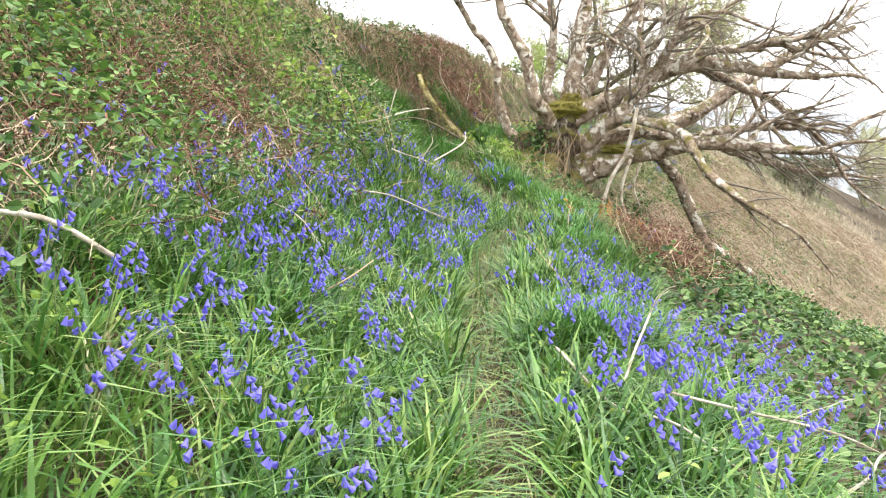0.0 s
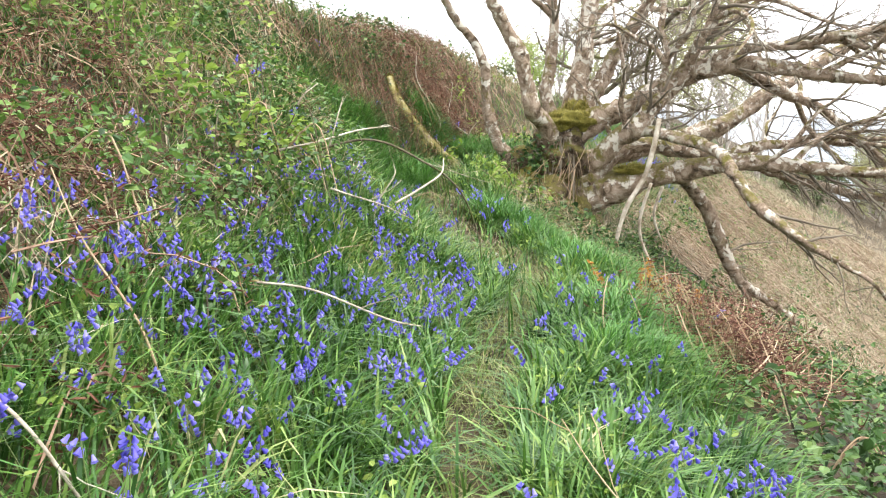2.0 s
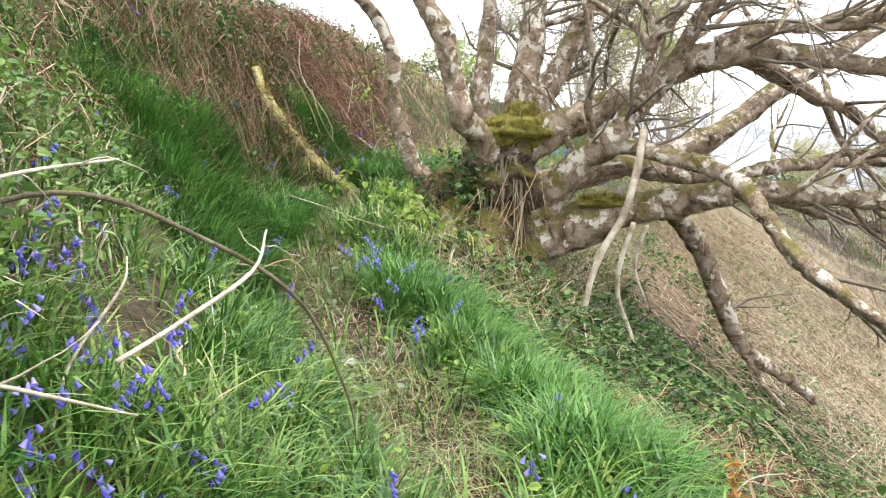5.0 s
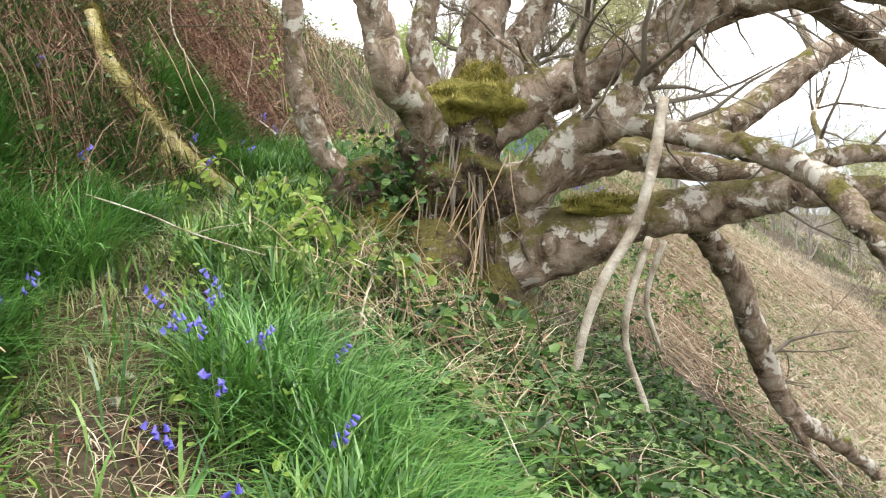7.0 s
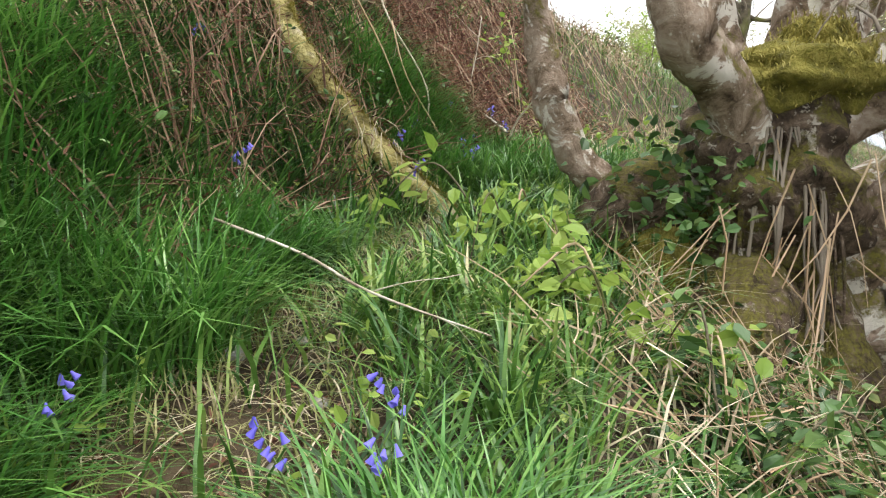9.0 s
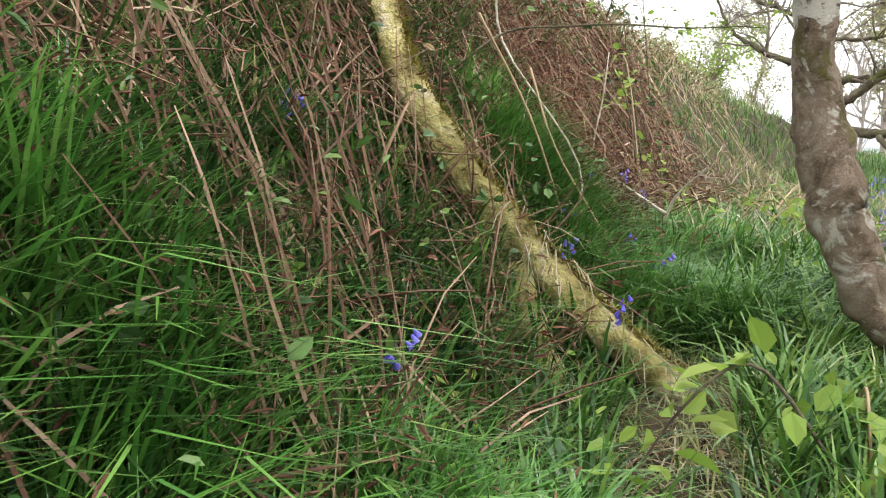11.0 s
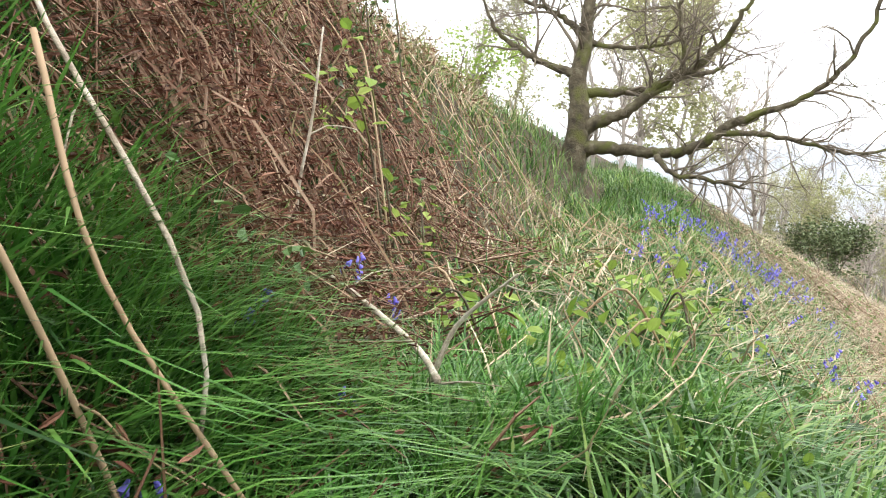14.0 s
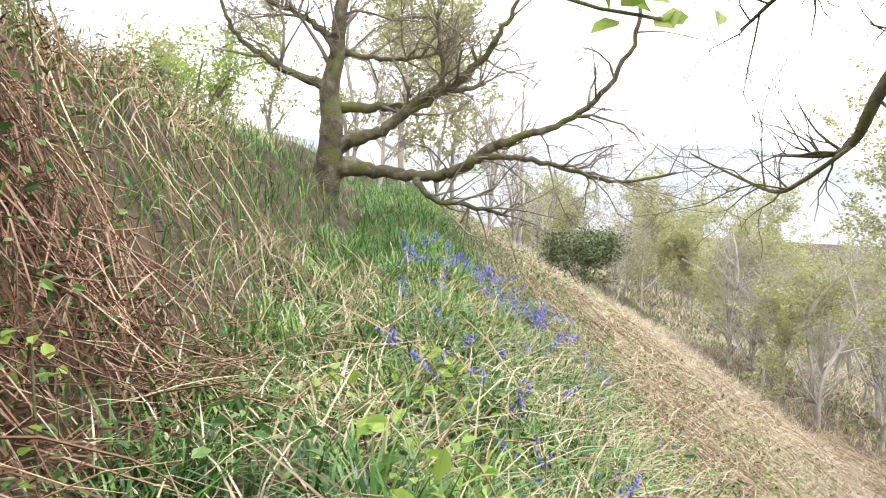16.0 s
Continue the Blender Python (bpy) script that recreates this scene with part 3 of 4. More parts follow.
def old_tree():
    t = thing("gnarled_tree", "old leaning gnarled tree with mossy grey spreading limbs", "tree", (1.97, 15.3, 0.2))
    rnd = np.random.default_rng(3)
    put("trunk", np_mesh("trunk", *tube(curve_points(TRUNK, 14), 56, 0.34, 0.13), M_TRUNK, True), t)
    for a, out, w in ((3.4, 0.9, 0.2), (4.4, 1.0, 0.22), (5.4, 0.8, 0.2), (0.5, 0.8, 0.2), (2.3, 0.8, 0.18)):
        x, y = 1.97 + math.cos(a) * out, 15.3 + math.sin(a) * out
        g = float(height(x, y))
        line = [(1.97 + math.cos(a) * 0.25, 15.3 + math.sin(a) * 0.25, 0.75, w * 0.9), (1.97 + math.cos(a) * 0.5, 15.3 + math.sin(a) * 0.5, g + 0.22, w), (x, y, g - 0.1, w * 0.6)]
        put("root", np_mesh("root", *tube(curve_points(line, 6), 12, 0.25), M_TRUNK, True), t)
    twigs = []
    for k, pts in enumerate(BOUGHS):
        line = curve_points(pts, 9)
        line[:, 3] *= 0.76 if k < 5 else 0.86
        line[:, 3] *= 1.0 + 0.05 * np.sin(np.arange(len(line)) * 0.37 + k)
        line[:, :3] += rnd.normal(size=(len(line), 3)) * 0.006
        put("limb", np_mesh("limb", *tube(line, 18, 0.26), M_BARK, True), t)
        right = 0.35 if pts[-1][0] > 3.5 else 0.0
        ramify(line, 3 if k in (9, 16) else 8, 1.1, 2, twigs, rnd, 0.12, 0.4, (right, -0.05, 0.05))
        big = []
        ramify(line, 1 if k in (9, 16) else 4, 2.0, 0, big, rnd, 0.08, 0.45, (right * 1.5, 0, 0.1), 0.5)
        for b in clear(big):
            b[:, 3] = np.linspace(0.045, 0.012, len(b))
            bl = curve_points(b, 4)
            put("branch", np_mesh("branch", *tube(bl, 8, 0.2), M_BARK, True), t)
            ramify(bl, 7, 0.8, 1, twigs, rnd, 0.3, 0.2, (right, 0, 0))
    put("twigs", twig_mesh("twigs", clear(twigs), M_TWIG), t, "fine bare grey twigs", kind="stuff")
    for pts in HANGING:
        put("dead_branch", np_mesh("dead_branch", *tube(curve_points(pts, 6) * np.array([1, 1, 1, 0.62]), 9, 0.22), M_PALE, True), t, "bleached dead branch hanging down")
    # moss cushions: a lumpy pad with a nap of short tufts
    for (cx, cy, cz), (rx, ry, rz) in (((2.1, 15.12, 1.66), (0.37, 0.27, 0.15)), ((2.24, 15.42, 1.84), (0.17, 0.18, 0.12)), ((3.0, 15.0, 1.0), (0.3, 0.14, 0.07)), ((1.5, 15.05, 0.75), (0.26, 0.2, 0.3))):
        bm = bmesh.new()
        bmesh.ops.create_icosphere(bm, subdivisions=4, radius=1)
        for v in bm.verts:
            k = 1 + 0.45 * noise.noise(v.co * 1.9 + Vector((cx, cy, cz))) + 0.1 * noise.noise(v.co * 7)
            v.co = Vector((cx + v.co.x * rx * k, cy + v.co.y * ry * k, cz + v.co.z * rz * k))
        me = bpy.data.meshes.new("moss_cushion")
        bm.to_mesh(me)
        co = np.array([v.co[:] for v in bm.verts])
        bm.free()
        me.materials.append(M_MOSS)
        for p in me.polygons:
            p.use_smooth = True
        pad = put("moss_cushion", me, t, "yellow-green moss cushion")
        pick = co[rng.integers(0, len(co), 2500)] + rng.normal(size=(2500, 3)) * 0.012
        put("moss_nap", np_mesh("moss_nap", *blades(pick, 0.035, 0.006, 0.9), M_MOSSF), pad, kind="stuff")
    # ivy on the trunk and dry shoots hanging over the base
    c = np.array([1.62, 15.0, 1.1]) + rng.normal(size=(620, 3)) * np.array([0.2, 0.13, 0.16])
    put("ivy", np_mesh("ivy", *leaves(c, 0.062, 0.35, 1.2), M_BRAMBLE), t, "dark green ivy leaves on the trunk")
    # old woody ivy stems that run down the front of the trunk
    for _ in range(22):
        a0, bend = -math.pi / 2 + rnd.uniform(-0.75, 0.6), rnd.normal() * 0.12
        pts = []
        for k in range(6):
            f = k / 5
            rr = float(np.interp(1.45 - 1.3 * f, [0.2, 0.6, 0.95, 1.25, 1.5], [0.56, 0.50, 0.47, 0.44, 0.36])) + 0.02
            a1 = a0 * (0.55 + 0.45 * f) - math.pi / 2 * (0.45 - 0.45 * f) + bend * math.sin(f * 5) + rnd.normal() * 0.03
            pts.append((1.97 + math.cos(a1) * rr, 15.31 + math.sin(a1) * rr, 1.45 - 1.3 * f, rnd.uniform(0.004, 0.009)))
        put("ivy_stem", np_mesh("ivy_stem", *tube(curve_points(pts, 5), 6, 0.25), M_TWIG if _ % 3 else M_TRUNK, True), t, "woody brown ivy stem on the trunk")
    a = rng.uniform(-1, 1, 24)
    p = np.stack([1.95 + a * 0.35, 14.85 + rng.uniform(-0.1, 0.05, 24), 1.2 + rng.uniform(-0.4, 0.2, 24)], -1)
    q = p + np.stack([rng.normal(size=24) * 0.2, -rng.uniform(0.02, 0.3, 24), -rng.uniform(0.4, 1.0, 24)], -1)
    for j in range(24):
        put("dry_shoot", np_mesh("dry_shoot", *stalks(p[j:j + 1], q[j:j + 1], 0.0045, 0.08), M_STALK), t, "dry brown shoot on the trunk")


old_tree()

# a limb of the same wood reaching past the path
near = thing("overhanging_branch", "dark bare crooked overhanging tree branch", "branch", (4.0, 17.6, 3.4))
rnd_n = np.random.default_rng(21)
nl = [curve_points([(4.3, 16.6, 3.6, 0.05), (4.1, 17.6, 3.4, 0.042), (3.99, 18.24, 3.03, 0.036), (4.01, 18.64, 2.63, 0.028), (4.06, 18.81, 2.42, 0.021), (4.05, 18.93, 2.36, 0.011), (3.95, 19.1, 2.36, 0.006)], 6),
      curve_points([(4.05, 18.82, 2.39, 0.011), (4.03, 19.04, 2.25, 0.010), (4.0, 19.16, 2.2, 0.009), (3.93, 19.31, 2.26, 0.007), (3.8, 19.49, 2.37, 0.004)], 6),
      curve_points([(4.1, 17.6, 3.4, 0.03), (3.9, 18.3, 3.2, 0.02), (3.75, 18.8, 3.05, 0.013), (3.8, 19.2, 2.9, 0.007)], 6)]
nt_ = []
for l in nl:
    put("bough", np_mesh("bough", *tube(l, 8, 0.2), M_BARKD, True), near)
    ramify(l, 12, 0.45, 1, nt_, rnd_n, 0.0, 0.3, (-0.1, 0.1, 0.1), 0.5)
put("twigs", twig_mesh("twigs", nt_, M_BARKD), near, kind="stuff")

# ---------------------------------------------------------------- the fallen mossy log on the bank
log = thing("mossy_log", "fallen mossy log leaning down the steep bank", "log", (0.1, 15.6, 1.4))
ll = curve_points([(-0.42, 15.82, 2.3, 0.055), (-0.36, 15.72, 2.12, 0.06), (-0.27, 15.6, 1.93, 0.06), (-0.08, 15.6, 1.66, 0.064), (0.12, 15.6, 1.43, 0.06), (0.34, 15.5, 1.22, 0.056), (0.53, 15.4, 1.06, 0.055), (0.6, 15.36, 0.99, 0.05)], 8)
put("log_body", np_mesh("log_body", *tube(ll, 22, 0.3), M_LOGMOSS, True), log)
put("stub", np_mesh("stub", *tube(curve_points([(0.05, 15.58, 1.4, 0.045), (0.11, 15.47, 1.2, 0.05), (0.2, 15.4, 1.02, 0.048), (0.25, 15.36, 0.9, 0.04)], 6), 12, 0.25), M_LOGMOSS, True), log, "short broken mossy stub")
i = rng.integers(0, len(ll), 9000)
ang = rng.uniform(-0.6, 3.7, 9000)
p = ll[i, :3] + np.stack([np.cos(ang) * 0.9, -0.4 * np.cos(ang), np.sin(ang)], -1) * ll[i, 3:4] * 0.95
put("moss_nap", np_mesh("moss_nap", *blades(p, 0.034, 0.005, 1.1), M_MOSSF), log, "yellow-green moss", kind="stuff")
i = rng.integers(len(ll) // 2, len(ll), 160)
p = ll[i, :3] + rng.normal(size=(160, 3)) * 0.03 + np.array([0, 0, 0.06])
q = p + np.stack([rng.normal(size=160) * 0.06, -rng.uniform(0.02, 0.12, 160), -rng.uniform(0.06, 0.22, 160)], -1)
put("hanging_straw", np_mesh("hanging_straw", *stalks(p, q, 0.0022, 0.08), M_STRAW), log, "dry straw hanging over the log", kind="stuff")

# ---------------------------------------------------------------- the oak beyond
OAK_TRUNK, *OAK_BOUGHS = [
    [(4.20, 26.46, 1.75, 0.212), (4.22, 26.47, 2.03, 0.178), (4.29, 26.48, 2.40, 0.164), (4.33, 26.49, 2.81, 0.144), (4.32, 26.54, 3.29, 0.123), (4.41, 26.54, 3.73, 0.096), (4.45, 26.56, 4.18, 0.082), (4.55, 26.57, 4.79, 0.062), (4.48, 26.67, 5.47, 0.041)],
    [(4.30, 26.46, 2.30, 0.116), (4.61, 26.21, 2.34, 0.088), (4.96, 25.82, 2.27, 0.073), (5.24, 25.57, 2.26, 0.066), (5.45, 25.25, 2.34, 0.065), (5.68, 25.06, 2.55, 0.058), (5.92, 24.84, 2.69, 0.047), (6.33, 24.45, 2.87, 0.037), (6.64, 24.11, 3.23, 0.030), (6.86, 23.94, 3.79, 0.024), (6.96, 23.95, 4.33, 0.018)],
    [(4.34, 26.47, 2.61, 0.103), (4.68, 26.21, 2.74, 0.075), (4.95, 25.99, 2.91, 0.067), (5.19, 25.79, 3.17, 0.060), (5.54, 25.53, 3.36, 0.046), (5.80, 25.32, 3.68, 0.039), (5.97, 25.16, 4.02, 0.029), (6.18, 25.10, 4.47, 0.019)],
    [(4.35, 26.51, 3.09, 0.075), (4.79, 26.52, 3.10, 0.063), (5.31, 26.50, 3.14, 0.050), (5.85, 26.49, 3.33, 0.036), (6.41, 26.46, 3.46, 0.026)],
    [(4.33, 26.54, 3.32, 0.075), (3.96, 26.62, 3.45, 0.051), (3.66, 26.66, 3.59, 0.044), (3.37, 26.70, 3.78, 0.033), (3.15, 26.72, 4.03, 0.026), (3.04, 26.81, 4.42, 0.016)],
    [(4.40, 26.56, 3.87, 0.062), (4.13, 26.82, 4.16, 0.038), (3.88, 27.07, 4.33, 0.031), (3.53, 27.37, 4.57, 0.021)],
    [(4.43, 26.53, 3.77, 0.048), (4.81, 26.57, 3.72, 0.035), (5.33, 26.55, 3.73, 0.028), (5.93, 26.50, 3.87, 0.022)],
    [(5.07, 25.65, 2.24, 0.046), (5.15, 25.37, 2.01, 0.032), (5.49, 25.09, 1.93, 0.026), (5.84, 24.81, 1.84, 0.016)],
    [(5.62, 25.08, 2.50, 0.038), (5.92, 24.60, 2.46, 0.031), (6.26, 24.21, 2.34, 0.024), (6.57, 23.83, 2.22, 0.018), (7.03, 23.40, 2.32, 0.012)],
    [(4.95, 25.99, 2.91, 0.040), (5.36, 25.60, 3.26, 0.030), (5.33, 25.55, 3.71, 0.026), (5.27, 25.51, 4.14, 0.019)],
]


def oak():
    t = thing("oak_tree", "spreading bare oak with a mossy trunk on the hillside", "tree", (4.2, 26.47, 2.0))
    rnd = np.random.default_rng(5)
    tl = curve_points(OAK_TRUNK, 6)
    put("trunk", np_mesh("trunk", *tube(tl, 16, 0.15, 0.04), M_BARKD, True), t)
    tw = []
    ramify(tl, 14, 1.3, 2, tw, rnd, 0.0, 0.55)
    for pts in OAK_BOUGHS:
        l = curve_points(pts, 6)
        l[:, :3] += rnd.normal(size=(len(l), 3)) * 0.012
        put("limb", np_mesh("limb", *tube(l, 10, 0.15), M_BARKD, True), t)
        ramify(l, 16, 1.0, 2, tw, rnd, -0.05, 0.3, (0.15, -0.1, 0.05), 0.55)
    put("twigs", twig_mesh("twigs", tw, M_TWIG), t, kind="stuff")


oak()


# ---------------------------------------------------------------- woods in the valley and behind the oak
def wood_tree(name, label, seed, tall, spread_, leafy, material, bark, leaf=0.12):
    t = thing(name, label, "tree", (0, 0, 0), "valley woodland trees")
    rnd = np.random.default_rng(seed)
    tw = []
    stems = 1 if leafy else 2
    for s in range(stems):
        tl = curve_points([(0, 0, -0.4, tall * 0.014), (rnd.normal() * 0.2, rnd.normal() * 0.2, tall * 0.3, tall * 0.010), (rnd.normal() * 0.5, rnd.normal() * 0.5, tall * 0.65, tall * 0.009),
                           (rnd.normal() * 0.6, rnd.normal() * 0.6, tall, tall * 0.002)], 5)
        put("trunk", np_mesh("trunk", *tube(tl, 8, 0.1), bark, True), t)
        ramify(tl, 24, spread_, 2, tw, rnd, -0.15, 0.15, (0, 0, 0.35), 0.4)
    crown = put("crown", twig_mesh("crown", tw, bark), t, kind="stuff")
    if leafy:
        tips = np.concatenate([l[1:, :3] for l in tw])
        c = tips[rng.integers(0, len(tips), leafy)] + rng.normal(size=(leafy, 3)) * 0.07
        put("leaves", np_mesh("leaves", *leaves(c, leaf, 0.2, 1.4), material), crown, kind="stuff")
    return t


KINDS = [wood_tree("budding_tree", "yellow-green budding woodland tree in spring leaf", 31, 7.5, 2.6, 6500, M_SPRING, M_TWIGP),
         wood_tree("bare_tree", "bare grey woodland tree with fine upright twigs", 32, 6.5, 2.2, 0, None, M_TWIGP),
         wood_tree("willow_tree", "rounded pale green willow in new leaf", 33, 5.5, 2.7, 7500, M_SPRING, M_TWIGP, 0.14),
         wood_tree("bare_tree", "bare brown woodland tree with fine upright twigs", 34, 7.0, 2.0, 0, None, M_TWIGP)]


def plant(k, x, y, s, turn):
    return copy_thing(KINDS[k], pose(x, y, float(height(x, y)) - 0.1, 0, 0, turn) @ Matrix.Diagonal((s, s, s, 1)))


def scaled(ob, s):
    ob.scale = (s, s, s)
    return ob


rt = np.random.default_rng(12)
# behind the oak
for k, x, y, s in ((0, 9.2, 36, 0.85), (2, 11.5, 39, 0.9), (0, 7.0, 40, 0.6), (3, 8.2, 37, 0.7), (1, 5.5, 38, 0.6), (0, 13.5, 42, 0.8), (1, 10.5, 34, 0.55), (3, 13, 37, 0.7), (2, 4.5, 42, 0.5), (1, 7.6, 33.5, 0.5)):
    scaled(plant(k, x, y, 1, rt.uniform(0, 360)), s)
# down the slope and on the valley floor
for n in range(170):
    a = radians(rt.uniform(24, 80))
    dist = rt.uniform(17, 75) if n < 130 else rt.uniform(75, 170)
    x, y = 1 + dist * math.sin(a), 12 + dist * math.cos(a)
    if x - path_x(y) < 11 or (y < 26 and x - path_x(y) < 15):
        continue
    scaled(plant(int(rt.integers(0, 4)), x, y, 1, rt.uniform(0, 360)), rt.uniform(0.38, 0.68) * (1 + dist / 250))
for k, x, y, s in ((1, 21, 36, 0.55), (2, 39, 63, 0.95), (2, 32, 49, 0.75), (1, 22.5, 34.8, 0.6), (1, 42, 50, 0.9), (0, 33, 46, 0.65), (1, 20.2, 31, 0.5), (3, 23.5, 30.5, 0.6), (1, 25, 33, 0.6),
                   (1, 22, 28, 0.5), (3, 27, 37, 0.65), (1, 29, 40, 0.7), (2, 36, 57, 0.8), (0, 46, 66, 0.9), (2, 30, 60, 0.7), (1, 24, 40, 0.5), (1, 19, 27.5, 0.45)):
    scaled(plant(k, x, y, 1, rt.uniform(0, 360)), s)
for k in KINDS:
    k.location = (24 + 5 * KINDS.index(k), 34, float(height(24 + 5 * KINDS.index(k), 34)) - 0.1)


def bush(name, label, x, y, r, material, n, leaf=0.07):
    z = float(height(x, y))
    t = thing(name, label, "bush", (x, y, z))
    rnd = np.random.default_rng(int(x * 100 + y * 10))
    tw = []
    for _ in range(7):
        a = rnd.uniform(0, 6.28)
        l = curve_points([(x, y, z - 0.1, 0.03), (x + math.cos(a) * r * 0.4, y + math.sin(a) * r * 0.4, z + r * 0.6, 0.02), (x + math.cos(a) * r * 0.8, y + math.sin(a) * r * 0.8, z + r * 1.1, 0.008)], 5)
        tw.append(l)
        ramify(l, 8, r * 0.55, 1, tw, rnd, 0, 0.3, (0, 0, 0.2))
    put("branches", twig_mesh("branches", tw, M_TWIG), t, kind="stuff")
    tips = np.concatenate([l[2:, :3] for l in tw])
    c = tips[rng.integers(0, len(tips), n)] + rng.normal(size=(n, 3)) * r * 0.1
    put("leaves", np_mesh("leaves", *leaves(c, leaf, 0.3, 1.5), material), t, kind="stuff")


bush("evergreen_bush", "dark evergreen bush on the slope", 15.6, 37.5, 1.15, M_GORSE, 6000, 0.09)
bush("evergreen_bush", "dark evergreen bush at the crest of the bank", 2.2, 28.0, 0.55, M_GORSE, 2500)
bush("hawthorn_bush", "hawthorn bush in fresh leaf above the path", 3.3, 30.5, 1.1, M_FRESH, 2500)

# ---------------------------------------------------------------- weathered post on the bank
px, py = -2.85, 9.0
pz = float(height(px, py))
post = thing("fence_post", "weathered pale wooden fence post on the bank", "post", (px, py, pz))
put("post_body", np_mesh("post_body", *tube(curve_points([(px, py, pz - 0.3, 0.1), (px + 0.01, py, pz + 0.4, 0.1), (px + 0.02, py, pz + 0.9, 0.095), (px + 0.03, py, pz + 1.2, 0.085)], 4), 10, 0.08), M_PALE, True), post)

# ---------------------------------------------------------------- branch in young leaf reaching over the path
bz = thing("budding_branch", "thin dark bramble branch with bright young leaves", "branch", (-0.1, 16.4, 2.2))
bl = curve_points([(-0.273, 16.397, 2.106, 0.0083), (-0.01, 16.45, 2.301, 0.0075), (0.252, 16.494, 2.331, 0.0067), (0.492, 16.509, 2.339, 0.006), (0.748, 16.555, 2.328, 0.0053), (1.002, 16.614, 2.339, 0.0037), (1.145, 16.659, 2.339, 0.0026), (1.228, 16.682, 2.369, 0.0015)], 6)
put("branch_stem", np_mesh("branch_stem", *tube(bl * np.array([1, 1, 1, 0.7]), 8, 0.15), M_BARKD, True), bz)
tw = []
ramify(bl, 16, 0.09, 0, tw, np.random.default_rng(9), -0.5, 0.3, (0, 0, 0.3))
put("twigs", twig_mesh("twigs", tw, M_BARKD), bz, kind="stuff")
tips = np.concatenate([l[-2:, :3] for l in tw])
put("leaves", np_mesh("leaves", *leaves(np.repeat(tips, 3, 0) + rng.normal(size=(len(tips) * 3, 3)) * 0.012, 0.028, 0.2, 1.6), M_FRESH), bz, "bright green young leaves")


# ---------------------------------------------------------------- brambles
def bramble(x, y, canes, reach, leafn, leaf, material=None, label="arching bramble with green leaves"):
    z = float(height(x, y))
    t = thing("bramble", label, "bramble", (x, y, z), "brambles on the slope")
    rnd = np.random.default_rng(int(abs(x) * 1000 + y * 77))
    tips = []
    for _ in range(canes):
        a = rnd.uniform(0, 6.28)
        L = reach * rnd.uniform(0.6, 1.3)
        h = rnd.uniform(0.25, 0.55) * L
        ex, ey = x + math.cos(a) * L, y + math.sin(a) * L
        mx, my = (x + ex) / 2, (y + ey) / 2
        ez = float(height(ex, ey)) + 0.08
        l = curve_points([(x, y, z - 0.03, 0.006), (x + (mx - x) * 0.5, y + (my - y) * 0.5, z + h * 0.7, 0.005), (mx, my, max(z, ez) + h, 0.0045), ((mx + ex) / 2, (my + ey) / 2, ez + h * 0.7, 0.0035), (ex, ey, ez, 0.002)], 5)
        put("cane", np_mesh("cane", *tube(l, 5), M_STALK if rnd.random() < 0.35 else M_BARKD, True), t)
        tips.append(l[3:, :3])
    tips = np.concatenate(tips)
    c = tips[rng.integers(0, len(tips), leafn)] + rng.normal(size=(leafn, 3)) * np.array([0.05, 0.05, 0.035])
    put("leaves", np_mesh("leaves", *leaves(c, leaf, 0.55, 1.3), material or M_BRAMBLE), t, kind="stuff")


rb = np.random.default_rng(44)
for n in range(46):
    y = rb.uniform(2.5, 22)
    x = float(path_x(y)) + (rb.uniform(1.5, 4.5) if n % 2 else rb.uniform(-3.2, -1.15))
    bramble(x, y, int(rb.integers(3, 6)), rb.uniform(0.4, 0.8), 110, 0.065)
for x, y in ((1.35, 13.9), (1.1, 14.3), (1.55, 13.6), (2.4, 13.8), (2.9, 13.2), (3.4, 14.2), (2.2, 13.0), (0.85, 14.6), (2.9, 12.2)):
    bramble(x, y, 4, 0.45, 110, 0.075, M_FRESH if y > 13.85 and x < 1.5 else M_BRAMBLE, "leafy bramble shoots at the foot of the tree")
for x, y in ((1.15, 17.7), (1.0, 18.4), (1.75, 17.6), (1.9, 18.6), (2.3, 19.4)):
    bramble(x, y, 5, 0.5, 80, 0.06, M_FRESH, "bramble shoots in pale young leaf beside the path")
for n in range(16):
    y = rb.uniform(4, 11.5)
    bramble(float(path_x(y)) + rb.uniform(-3.4, -1.7), y, 5, 0.6, 190, 0.07, M_FRESH if n % 2 else M_BRAMBLE, "bramble in pale fresh leaf on the bank")
# the long arching cane over the path's edge
arch = thing("bramble_arch", "long arching bare bramble cane beside the path", "bramble", (-0.95, 9.2, 1.1))
al = curve_points([(-1.0, 9.15, 0.95, 0.010), (-0.91, 9.2, 1.14, 0.010), (-0.34, 9.4, 1.33, 0.009), (0.09, 9.5, 1.17, 0.008), (0.37, 9.6, 0.95, 0.007), (0.52, 9.7, 0.6, 0.005), (0.55, 9.72, 0.4, 0.003)], 7)
put("cane", np_mesh("cane", *tube(al, 7, 0.1), M_BARKD, True), arch)


